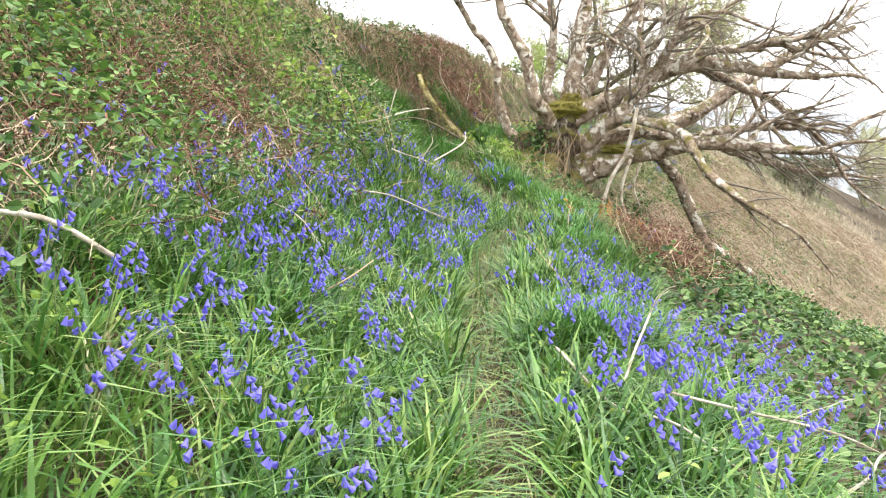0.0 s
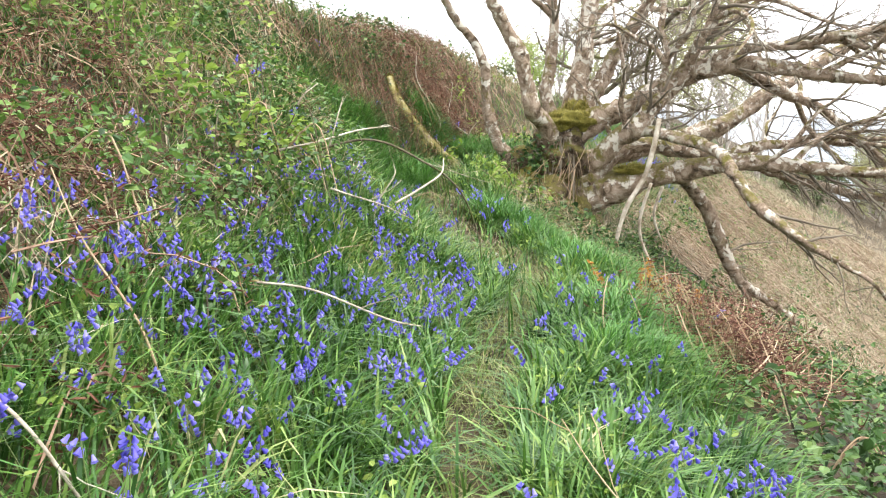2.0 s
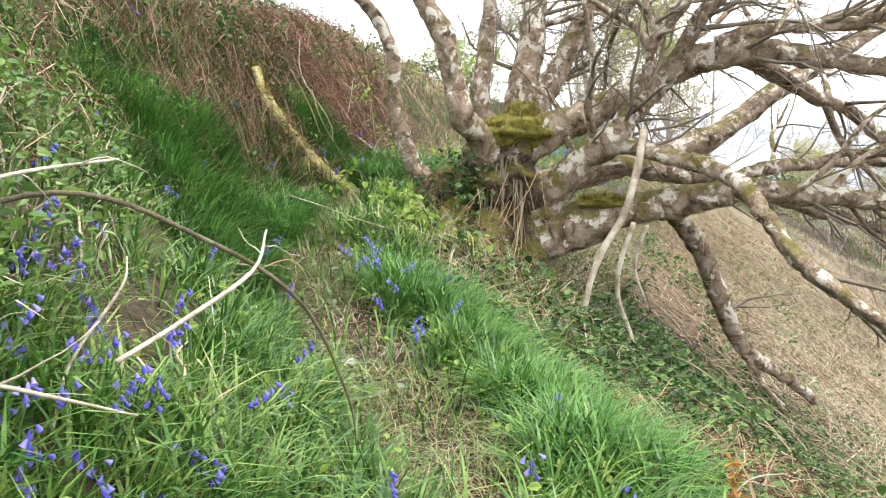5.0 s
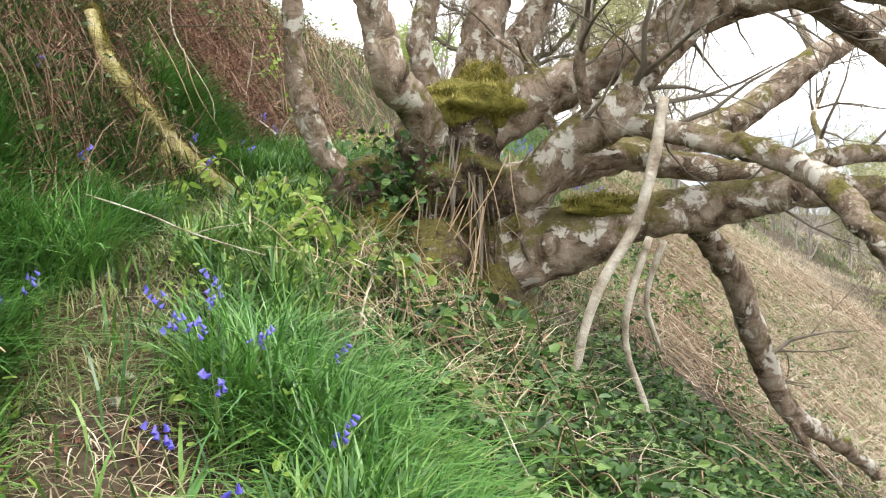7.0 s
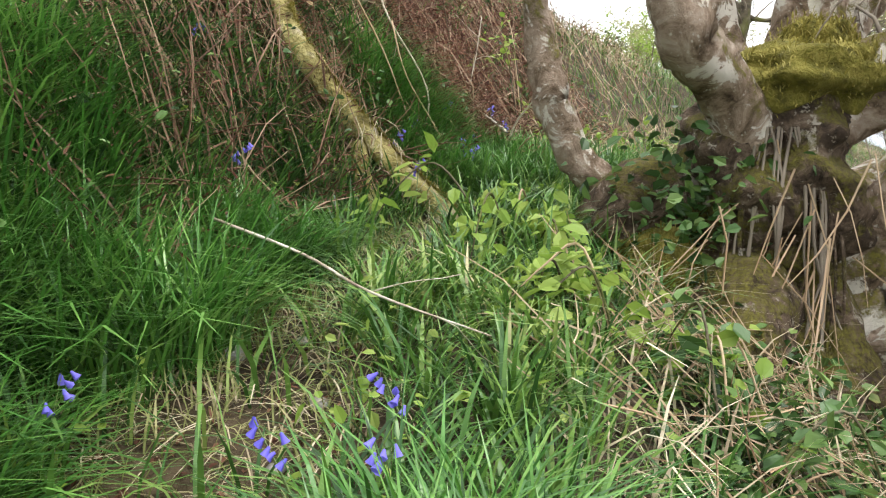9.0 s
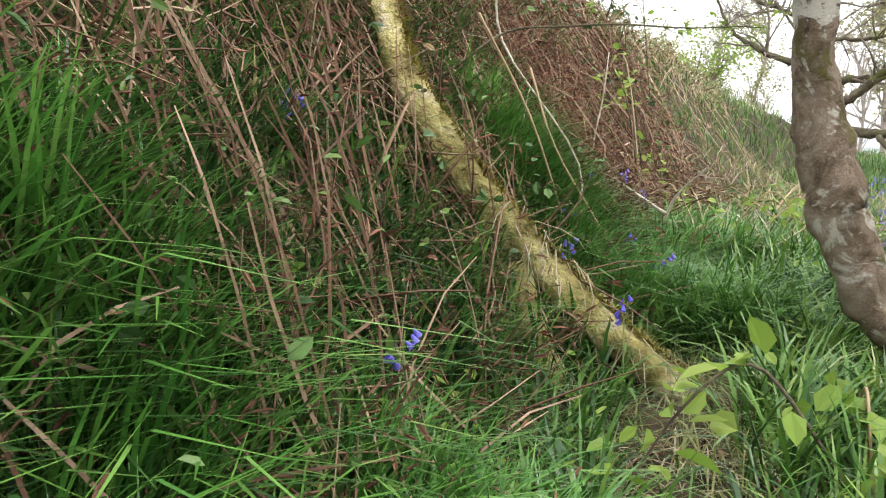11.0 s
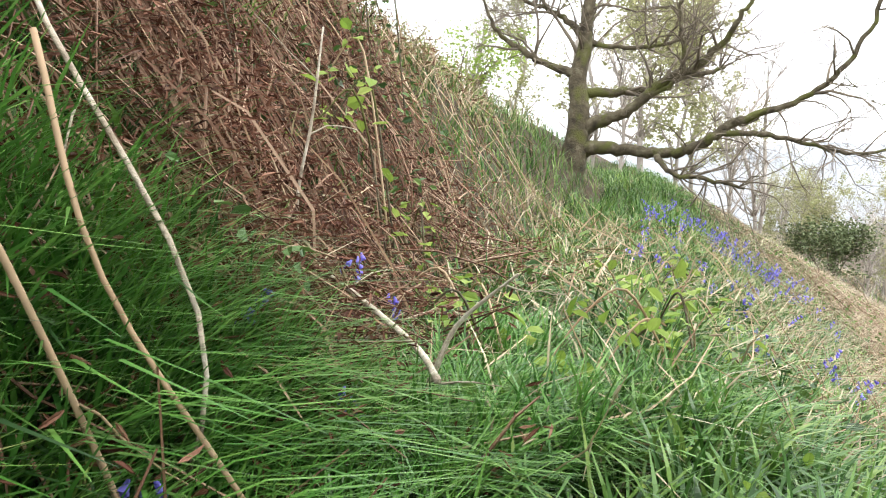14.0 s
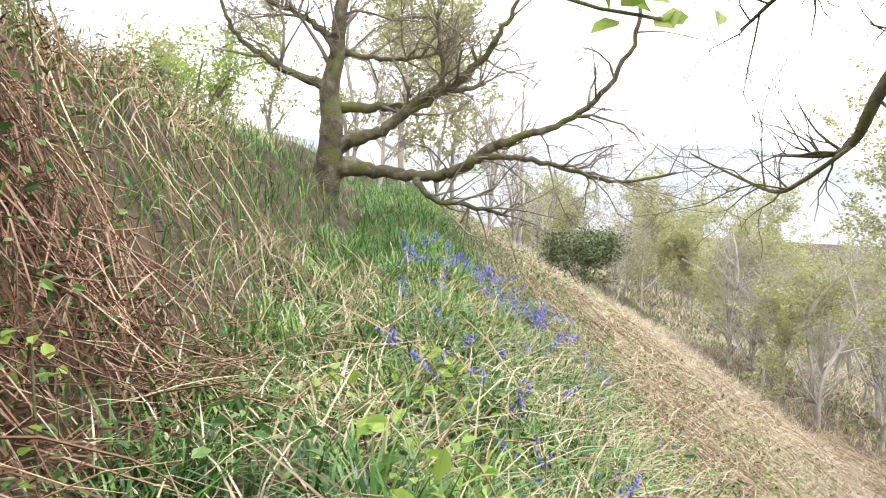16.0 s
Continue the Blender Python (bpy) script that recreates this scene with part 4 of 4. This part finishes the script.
# ---------------------------------------------------------------- loose sticks and pale stalks
def stick(a, b, r, label="bleached dead stick lying in the grass", material=None, bend=0.035):
    a, b = np.array(a, float), np.array(b, float)
    t = thing("stick", label, "stick", tuple(a), "dead sticks and stalks")
    rnd = np.random.default_rng(int(abs(a.sum() + b.sum()) * 1000))
    m1, m2 = a + (b - a) * 0.35 + rnd.normal(size=3) * bend, a + (b - a) * 0.7 + rnd.normal(size=3) * bend
    l = curve_points([(*a, r), (*m1, r * 0.95), (*m2, r * 0.8), (*b, r * 0.45)], 5)
    put("shaft", np_mesh("shaft", *tube(l, 6, 0.15), material or M_PALE, True), t)
    side = []
    ramify(l, 2, 0.22, 0, side, rnd, 0.2, 0.4)
    for s in side:
        put("side_twig", np_mesh("side_twig", *tube(s, 4), material or M_PALE, True), t)


def lay(x0, y0, x1, y1, up0=0.1, up1=0.15, r=0.007, **k):
    stick((x0, y0, float(height(x0, y0)) + up0), (x1, y1, float(height(x1, y1)) + up1), r, **k)


lay(-0.95, 2.55, -1.5, 2.3, 0.25, 0.3, 0.009)
lay(0.75, 2.9, 1.6, 3.1, 0.22, 0.25, 0.006)
lay(0.45, 3.4, 0.95, 2.4, 0.25, 0.12, 0.006)
lay(0.7, 3.3, 0.95, 3.9, 0.15, 0.4, 0.006)
lay(1.2, 2.6, 1.9, 3.4, 0.15, 0.25, 0.007)
lay(-1.0, 5.0, -0.4, 4.7, 0.2, 0.25, 0.005)
lay(-0.6, 6.6, 0.1, 6.9, 0.3, 0.35, 0.006)
lay(-0.9, 8.9, -0.15, 9.4, 0.2, 0.75, 0.008)
lay(-0.1, 9.1, 0.25, 9.7, 0.3, 0.8, 0.008)
lay(-0.9, 9.5, -0.7, 9.6, 0.05, 0.7, 0.008)
lay(-0.6, 9.3, -0.5, 9.5, 0.1, 0.75, 0.007)
lay(-0.5, 8.6, 0.0, 8.9, 0.3, 0.35, 0.007)
lay(0.0, 13.7, 0.85, 13.3, 0.35, 0.22, 0.005)
lay(-0.05, 16.9, 0.25, 16.4, 0.85, 0.1, 0.006, bend=0.12)
lay(0.1, 16.4, 0.5, 16.3, 0.7, 0.05, 0.005, material=M_STALK)
lay(-0.1, 16.1, 0.35, 16.2, 0.75, 0.05, 0.0055, material=M_STALK)
lay(0.62, 17.2, 0.95, 17.0, 0.1, 0.55, 0.008)
lay(0.5, 17.7, 0.55, 17.75, 0.0, 0.9, 0.006)
lay(0.75, 16.9, 0.55, 17.6, 0.35, 0.25, 0.009)
rs = np.random.default_rng(77)
for n in range(70):
    y = rs.uniform(3, 24)
    d = rs.uniform(-2.6, -0.7) if n % 3 else rs.uniform(0.6, 3.0)
    x = float(path_x(y)) + d
    a = rs.uniform(0, 6.28)
    L = rs.uniform(0.3, 0.8)
    lay(x, y, x + math.cos(a) * L, y + math.sin(a) * L, 0.05, rs.uniform(0.1, 0.5), rs.uniform(0.003, 0.006), label="dry bracken stalk leaning in the undergrowth", material=M_STALK if n % 2 else M_PALE)

# small stones on the trodden soil
for n in range(16):
    y = rs.uniform(10.8, 14.2)
    x = float(path_x(y)) + rs.normal() * 0.18
    z = float(height(x, y))
    bm = bmesh.new()
    bmesh.ops.create_icosphere(bm, subdivisions=2, radius=rs.uniform(0.018, 0.05))
    for v in bm.verts:
        v.co *= 1 + 0.5 * noise.noise(v.co * 30 + Vector((n, 0, 0)))
        v.co.z *= 0.6
    me = bpy.data.meshes.new("stone")
    bm.to_mesh(me)
    bm.free()
    me.materials.append(M_STONE)
    st = tagged(new("stone", me), "small grey stone bedded in the path", "stone", "stones on the path")
    st.location = (x, y, z + 0.005)

# ---------------------------------------------------------------- dead fern shoots by the path
for n in range(9):
    x, y = 1.75 + rs.normal() * 0.22, 9.0 + rs.normal() * 0.22
    z = float(height(x, y))
    f = thing("fern_shoot", "orange-brown dead upright fern frond", "fern", (x, y, z), "dead fern fronds")
    top = (x + rs.normal() * 0.04, y + rs.normal() * 0.04, z + rs.uniform(0.25, 0.42), 0.002)
    l = curve_points([(x, y, z - 0.02, 0.005), (x, y, z + 0.15, 0.004), top], 6)
    put("rachis", np_mesh("rachis", *tube(l, 5), M_STALK, True), f)
    c = l[rng.integers(4, len(l), 60), :3]
    put("leaflets", np_mesh("leaflets", *leaves(c, 0.035, 0.3, 2.0), M_ORANGE), f, kind="stuff")


# ---------------------------------------------------------------- bluebells
def bluebell_arrays(p, h, lean_dir):
    """Stem and drooping bells for plants at points p: arrays for stems, bells and leaves."""
    n = len(p)
    hh = h * rng.uniform(0.75, 1.2, n)
    lean = np.stack([np.cos(lean_dir), np.sin(lean_dir), np.zeros(n)], -1) * (hh * rng.uniform(0.15, 0.6, n))[:, None]
    top = p + lean + np.stack([0 * hh, 0 * hh, hh], -1)
    stems = stalks(p, top, 0.0028, 0.02)
    per = 7
    vs = []
    base = np.repeat(top, per, 0)
    k = np.tile(np.arange(per), n)
    ln = np.repeat(lean, per, 0)
    base = base - ln * (k * 0.09)[:, None] - np.stack([0 * k, 0 * k, k * 0.011], -1)
    a = np.repeat(lean_dir, per) + rng.normal(size=n * per) * 0.9
    o = np.stack([np.cos(a), np.sin(a), np.full(n * per, 0.1)], -1)
    base = base + o * rng.uniform(0.010, 0.026, (n * per, 1))
    d = o * rng.uniform(0.3, 1.3, (n * per, 1)) + np.array([0, 0, -1.0])
    d /= np.linalg.norm(d, axis=1)[:, None]
    s = np.cross(d, np.array([0.37, 0.9, 0.1]))
    s /= np.linalg.norm(s, axis=1)[:, None]
    u = np.cross(s, d)
    L = rng.uniform(0.017, 0.024, (n * per, 1))
    for t, w in ((0.0, 0.0028), (0.55, 0.0058), (1.0, 0.0095)):
        for j in range(5):
            b = 2 * math.pi * j / 5
            vs.append(base + d * L * t + (s * math.cos(b) + u * math.sin(b)) * w)
    v = np.stack(vs, 1).reshape(-1, 3)
    f = np.array([[r * 5 + j, r * 5 + (j + 1) % 5, r * 5 + 5 + (j + 1) % 5, r * 5 + 5 + j] for r in range(2) for j in range(5)])[None]
    bells = (v, ((np.arange(n * per) * 15)[:, None, None] + f).reshape(-1, 4))
    lv = blades(np.repeat(p, 4, 0), 0.26, 0.011, 1.0)
    return stems, bells, lv


PLANTS = []
for n in range(4):
    t = thing("bluebell", "bluebell with nodding violet-blue flowers in the grass", "bluebell", (0, 0, 0), "bluebells in the grass")
    s_, b_, l_ = bluebell_arrays(np.zeros((1, 3)), 0.27, np.array([n * 1.6]))
    put("stem", np_mesh("stem", *s_, M_STEM, True), t)
    for j in range(7):
        put("bell", np_mesh("bell", b_[0][j * 15:(j + 1) * 15], b_[1][:10], M_BELL, True), t, "violet-blue bell")
    for j in range(4):
        put("leaf", np_mesh("leaf", l_[0][j * 8:(j + 1) * 8], l_[1][:3], M_TUSSOCK), t)
    PLANTS.append(t)


def patch_points(n, cx, cy, rx, ry):
    x, y = cx + rng.normal(size=n) * rx, cy + rng.normal(size=n) * ry
    return np.stack([x, y, height(x, y)], -1)


beds = [patch_points(120, -0.85, 3.6, 0.5, 0.9), patch_points(70, 1.0, 3.3, 0.3, 0.55), patch_points(85, 0.98, 5.0, 0.26, 0.8), patch_points(180, -0.45, 6.8, 0.42, 1.2),
        patch_points(95, -0.95, 5.6, 0.4, 0.8), patch_points(90, 0.0, 8.2, 0.4, 0.6), patch_points(30, -0.3, 9.3, 0.4, 0.4), patch_points(50, -0.4, 2.2, 0.45, 0.45),
        patch_points(30, 1.5, 4.4, 0.5, 1.2), patch_points(12, 0.75, 12.2, 0.25, 0.5), patch_points(16, -0.3, 13.6, 0.45, 1.6), patch_points(9, 0.7, 16.9, 0.3, 0.6),
        patch_points(34, 3.3, 19.4, 0.35, 0.7), patch_points(130, 5.1, 23.5, 0.5, 0.55), patch_points(22, 4.2, 21.6, 0.7, 0.7), patch_points(22, 1.2, 8.3, 0.3, 0.8)]
allp = np.concatenate(beds)
allp = allp[np.abs(allp[:, 0] - path_x(allp[:, 1])) > 0.16]
singles = np.flatnonzero((allp[:, 1] < 4.4) | ((allp[:, 1] > 11.5) & (allp[:, 1] < 18)))[:280]
rest = np.delete(allp, singles, 0)
for n, i in enumerate(singles):
    if n < 4:
        PLANTS[n].location = allp[i]
        PLANTS[n].rotation_euler[2] = n * 1.3
    else:
        copy_thing(PLANTS[n % 4], pose(*allp[i], 0, 0, float(rng.uniform(0, 360))))
bed = thing("bluebell_bed", "drift of violet-blue bluebells in the grass", "bluebells", (0, 6, float(height(0, 6))), kind="stuff")
s_, b_, l_ = bluebell_arrays(rest, 0.27, rng.uniform(0, 6.28, len(rest)))
put("stems", np_mesh("stems", *s_, M_STEM, True), bed, kind="stuff")
put("bells", np_mesh("bells", *b_, M_BELL, True), bed, "violet-blue bells", kind="stuff")
put("leaf_blades", np_mesh("leaf_blades", *l_, M_TUSSOCK), bed, kind="stuff")


# ---------------------------------------------------------------- grass, bracken and undergrowth
def stuff(name, label, category, arrays, material, smooth=False):
    return tagged(new(name, np_mesh(name, *arrays, material, smooth)), label, category, kind="stuff")


def thin(p, keep):
    return p[rng.random(len(p)) < keep]


def offset(p):
    return p[:, 0] - path_x(p[:, 1])


# lush grass on both sides of the path: strap-leaved tufts over a finer sward
def tufted(name, label, beds, length, width, lean, material, keep=None, bias=0.3):
    both = [tufts(*b) for b in beds]
    p, a = np.concatenate([b[0] for b in both]), np.concatenate([b[1] for b in both])
    if keep is not None:
        k = rng.random(len(p)) < keep(p)
        p, a = p[k], a[k]
    stuff(name, label, "grass", blades(p, length, width, lean, 1.1, bias, a), material)


def off_path(p):
    d = np.abs(offset(p))
    return np.where(d < 0.15, 0.08, np.where((p[:, 1] > 14.3) & (p[:, 1] < 15.4) & (offset(p) < -0.25), 0.3, np.where((p[:, 1] > 9.6) & (p[:, 1] < 13.6) & (d < 0.3), 0.06, 1.0)))


tufted("grass", "lush strap-leaved tufts of spring grass beside the path", [(26000, (-1.5, 1.15), (0.6, 9.5), 26), (12000, (-1.0, 0.9), (9.5, 17.5), 30), (6000, (-2.2, 2.0), (9.5, 19), 24), (11000, (-0.5, 2.2), (17, 24.5), 30)],
       0.31, 0.0115, 0.88, M_GRASS, off_path, 0.15)
g = np.concatenate([spread(12000, (-1.5, 1.15), (0.6, 9.5)), spread(9000, (-1.0, 0.9), (9.5, 17.5)), spread(3000, (-2.6, 2.2), (9.5, 19))])
g = thin(g, off_path(g))
stuff("fine_grass", "fine spring grass between the tufts", "grass", blades(g, 0.24, 0.006, 1.1, 1.0, 0.35), M_GRASS)
g = np.concatenate([spread(9000, (-0.32, 0.32), (0.6, 18))])
g = thin(g, np.where((g[:, 1] > 11.2) & (g[:, 1] < 12.3), 0.1, 1.0))
stuff("trodden_grass", "short trodden yellowish grass on the path", "grass", blades(g, 0.13, 0.005, 1.2, 1.0), M_TRODDEN)
# sparser, taller grass on the bank and farther along
g = np.concatenate([spread(14000, (-4.5, -1.2), (1, 12)), spread(9000, (-3.5, -0.5), (12, 26)), spread(15000, (-0.3, 3.0), (17, 30)), spread(3500, (-1.6, -0.3), (12.5, 17)), spread(12000, (-2, 8), (22, 45)), spread(14000, (4, 14), (8, 26))])
stuff("bank_grass", "thin green grass among dead stalks on the bank", "grass", blades(g, 0.27, 0.008, 0.8, 1.0, 0.15), M_GRASS)
g = np.concatenate([spread(8000, (-5.5, -1.3), (1, 12)), spread(4500, (-4, -1.2), (13, 28)), spread(2400, (-0.8, 2.2), (17, 23)), spread(1200, (0.8, 2.4), (13, 17)), spread(15000, (1.2, 9), (17, 36)), spread(16000, (4.5, 16), (8, 45))])
stuff("dry_grass", "dry straw-coloured grass on the slope", "grass", blades(g, 0.36, 0.008, 1.1, 1.0, 0.3), M_STRAW)

# big tussocks as single things
for n, (x, y, r, h) in enumerate(((1.0, 12.45, 0.42, 0.42), (1.25, 12.0, 0.3, 0.36), (1.3, 11.6, 0.24, 0.3), (-0.2, 13.45, 0.42, 0.46), (-0.25, 12.5, 0.3, 0.4), (-0.62, 13.9, 0.3, 0.4), (-0.55, 12.9, 0.32, 0.42), (-0.05, 14.15, 0.26, 0.36), (-0.9, 13.3, 0.3, 0.4), (0.35, 16.1, 0.3, 0.4), (0.75, 16.0, 0.26, 0.34), (1.45, 8.2, 0.4, 0.38), (1.55, 9.9, 0.35, 0.34),
                                  (0.75, 4.3, 0.28, 0.34), (1.45, 10.7, 0.3, 0.32), (0.45, 16.6, 0.35, 0.36), (0.95, 17.2, 0.35, 0.34), (0.1, 16.3, 0.3, 0.4), (1.2, 7.4, 0.3, 0.34), (1.55, 16.4, 0.28, 0.3), (0.2, 16.75, 0.3, 0.4), (0.45, 17.0, 0.25, 0.36), (0.0, 16.55, 0.28, 0.42), (0.65, 16.95, 0.25, 0.34), (1.5, 17.4, 0.3, 0.3), (1.1, 18.0, 0.3, 0.3))):
    z = float(height(x, y))
    t = thing("grass_tussock", "bright green tussock of long drooping grass", "grass", (x, y, z), "grass tussocks", "stuff")
    a, q = rng.uniform(0, 6.28, 1300), r * np.sqrt(rng.random(1300)) * 0.8
    p = np.stack([x + np.cos(a) * q, y + np.sin(a) * q, 0 * a], -1)
    p[:, 2] = height(p[:, 0], p[:, 1])
    put("blades", np_mesh("blades", *blades(p, h, 0.0085, 0.95), M_TUSSOCK), t, kind="stuff")

# dead bracken: stalks lying every way, and curled fronds
def bracken(name, label, p, length, rise, r, fronds, material=None, stem=None):
    n = len(p)
    a = rng.uniform(0, 6.28, n)
    L = length * rng.uniform(0.4, 1.2, n)
    q = p + np.stack([np.cos(a) * L, np.sin(a) * L, 0 * a], -1)
    q[:, 2] = height(q[:, 0], q[:, 1]) + rise * rng.uniform(0.1, 1.3, n)
    p = p + np.array([0, 0, 1.0]) * rng.uniform(0, 0.2, (n, 1))
    t = thing(name, label, "bracken", tuple(p[0]), kind="stuff")
    put("stalks", np_mesh("stalks", *stalks(p, q, r, 0.07), stem or M_STALK), t, kind="stuff")
    m = rng.integers(0, n, fronds)
    c = p[m] + (q[m] - p[m]) * rng.uniform(0.2, 1.0, (fronds, 1)) + rng.normal(size=(fronds, 3)) * 0.045
    put("curled_fronds", np_mesh("curled_fronds", *leaves(c, 0.042, 0.15, 4.6), material or M_RUST), t, kind="stuff")


bracken("dead_bracken", "tangled dead russet bracken on the bank", spread(1700, (-5, -1.7), (2, 12)), 0.5, 0.3, 0.0042, 10000)
bracken("dead_bracken", "tangled dead russet bracken on the steep bank", np.concatenate([spread(500, (-4, -1.3), (12, 14.5)), spread(1500, (-4, -1.1), (15.5, 24))]), 0.55, 0.3, 0.0038, 15000)
bracken("dead_bracken", "tangled dark red-brown bracken low on the steep bank", spread(2300, (-2.0, -0.5), (15.6, 20)), 0.5, 0.3, 0.0038, 20000, None, M_DARKSTALK)
bracken("dead_bracken", "heap of dead red-brown bracken beside the path", patch_points(460, 2.0, 8.2, 0.22, 0.35), 0.3, 0.4, 0.004, 8000, M_RUSSET)
bracken("dead_bracken", "heap of dead red-brown bracken below the path", patch_points(300, 2.4, 10.6, 0.25, 0.3), 0.3, 0.3, 0.004, 3500, M_RUSSET)
bracken("dead_bracken", "dark dead bracken under the brambles", patch_points(520, -1.85, 6.3, 0.42, 1.3), 0.4, 0.4, 0.004, 11000, None, M_DARKSTALK)
bracken("flattened_bracken", "flattened pale dead bracken on the lower slope", spread(7000, (1.6, 9), (17, 32)), 0.8, 0.2, 0.005, 9000, M_STRAW, M_FLAT)
bracken("flattened_bracken", "flattened pale dead bracken below the tree", spread(6000, (3.5, 14), (10, 30)), 0.8, 0.25, 0.007, 9000, M_STRAW, M_FLAT)
bracken("dry_stems", "clump of dry straw stems at the foot of the tree", patch_points(230, 1.68, 14.25, 0.26, 0.2), 0.36, 0.28, 0.0024, 60, M_STRAW)
bracken("dry_stems", "dry straw stems under the limbs", patch_points(160, 1.85, 13.5, 0.4, 0.4), 0.42, 0.25, 0.0032, 60, M_STRAW)

# low bramble and herb cover below the path, and mixed leaves on the bank
c = np.concatenate([spread(14000, (4.2, 10), (5, 19)), spread(16000, (5, 15), (11, 27)), spread(15000, (1.25, 4.6), (6.5, 16)), spread(11000, (1.1, 4.2), (10.5, 15.5)), spread(1000, (-0.6, 1.2), (17, 22)), spread(5000, (1.1, 4), (1.5, 6.5)), spread(1200, (0.5, 3), (16, 21))])
c[:, 2] += rng.uniform(0.03, 0.34, len(c)) * (0.6 + 0.4 * wave(c[:, 0], c[:, 1], 2.0))
stuff("bramble_cover", "low tangle of green bramble leaves below the path", "bramble", leaves(c, 0.06, 0.6, 1.4), M_BRAMBLE)
c = np.concatenate([spread(15000, (-4.5, -1.2), (2, 12)), spread(3500, (-2.6, -0.5), (11.5, 20))])
c = c[wave(c[:, 0], c[:, 1], 1.1) > -0.1]
c[:, 2] += rng.uniform(0.05, 0.5, len(c))
stuff("bank_herbs", "mixed green leaves and bramble on the bank", "undergrowth", leaves(c, 0.045, 0.5, 1.5), M_BRAMBLE)
c = spread(5000, (-1.5, 1.1), (0.8, 17))
c = c[np.abs(offset(c)) > 0.2]
c[:, 2] += rng.uniform(0.03, 0.2, len(c))
stuff("herb_leaves", "small fresh herb leaves in the grass", "herbs", leaves(c, 0.04, 0.6, 1.4), M_FRESH)

# these tufts take the darkened grass, so shade is painted onto the bank
tufted("hanging_grass", "long grass tufts hanging down the steep bank", [(4000, (-2.0, -0.4), (15.9, 17.4), 45, 0.06), (3500, (-1.9, -0.5), (12.0, 14.2), 45, 0.06), (2600, (-1.9, -0.6), (14.2, 15.6), 60, 0.05)], 0.30, 0.010, 0.95, M_SHADEDGRASS, None, 0.2)
bracken("dead_bracken", "dark rotten bracken stalks hanging on the steep bank", spread(420, (-1.8, -0.45), (14.0, 16.0)), 0.3, 0.5, 0.004, 900, None, M_DARKSTALK)
c = spread(8000, (-3.2, -1.25), (3.5, 11.5))
c = c[wave(c[:, 0], c[:, 1], 1.6) > -0.05]
c[:, 2] += rng.uniform(0.1, 0.5, len(c))
stuff("bramble_thicket", "bright green bramble leaves in a thicket on the bank", "bramble", leaves(c, 0.05, 0.55, 1.4), M_THICKET)
bracken("dead_bracken", "brown patches of dead bracken on the lower slope", np.concatenate([patch_points(260, 6.2, 22.0, 0.7, 1.2), patch_points(260, 7.6, 25.5, 0.8, 1.6), patch_points(200, 4.6, 19.6, 0.5, 0.6)]), 0.5, 0.2, 0.004, 9000, M_RUSSET)
c = np.concatenate([patch_points(1500, 5.6, 20.5, 0.8, 1.2), patch_points(1500, 8.5, 23.0, 1.2, 2.0), patch_points(1500, 9.5, 28.0, 1.5, 2.0)])
c[:, 2] += rng.uniform(0.03, 0.25, len(c))
stuff("slope_herbs", "patches of low green herbs among the flattened bracken", "herbs", leaves(c, 0.06, 0.6, 1.4), M_THICKET)
# leaf litter and dead scraps on the bare path, stalks over the grass beyond the tree
c = spread(2600, (-0.4, 0.4), (9.5, 15))
c[:, 2] += 0.006
stuff("leaf_litter", "brown leaf litter and straw scraps on the path", "litter", leaves(c, 0.03, 0.9, 2.0), M_RUST)
g = spread(2200, (-0.42, 0.42), (9.5, 15))
stuff("flattened_straw", "flattened straw on the bare path", "grass", blades(g, 0.1, 0.005, 1.9, 1.1), M_STRAW)
bracken("dry_stalks", "dry stalks standing through the grass beyond the tree", spread(600, (-1.0, 2.2), (17, 23)), 0.5, 0.35, 0.0035, 900, M_STRAW)
bracken("dead_bracken", "dark dead bracken hanging on the steep bank", spread(700, (-1.4, -0.45), (13.5, 16.5)), 0.35, 0.3, 0.0035, 2200, None, M_DARKSTALK)
bracken("dead_bracken", "heap of dark red-brown dead bracken at the foot of the bank", patch_points(420, 0.32, 17.6, 0.2, 0.32), 0.4, 0.3, 0.004, 9000, None, M_DARKSTALK)

# rough pasture on the lower slope and the valley floor
g = np.concatenate([spread(26000, (15, 40), (12, 75)), spread(9000, (40, 110), (20, 140))])
stuff("valley_grass", "pale rough grass on the lower slope and valley floor", "grass", blades(g, 0.5, 0.04, 1.2, 1.0, 0.2), M_STRAW)
g = spread(14000, (13, 60), (12, 90))
stuff("valley_undergrowth", "green undergrowth below the valley woods", "grass", blades(g, 0.5, 0.04, 1.1, 1.0, 0.2), M_GRASS)
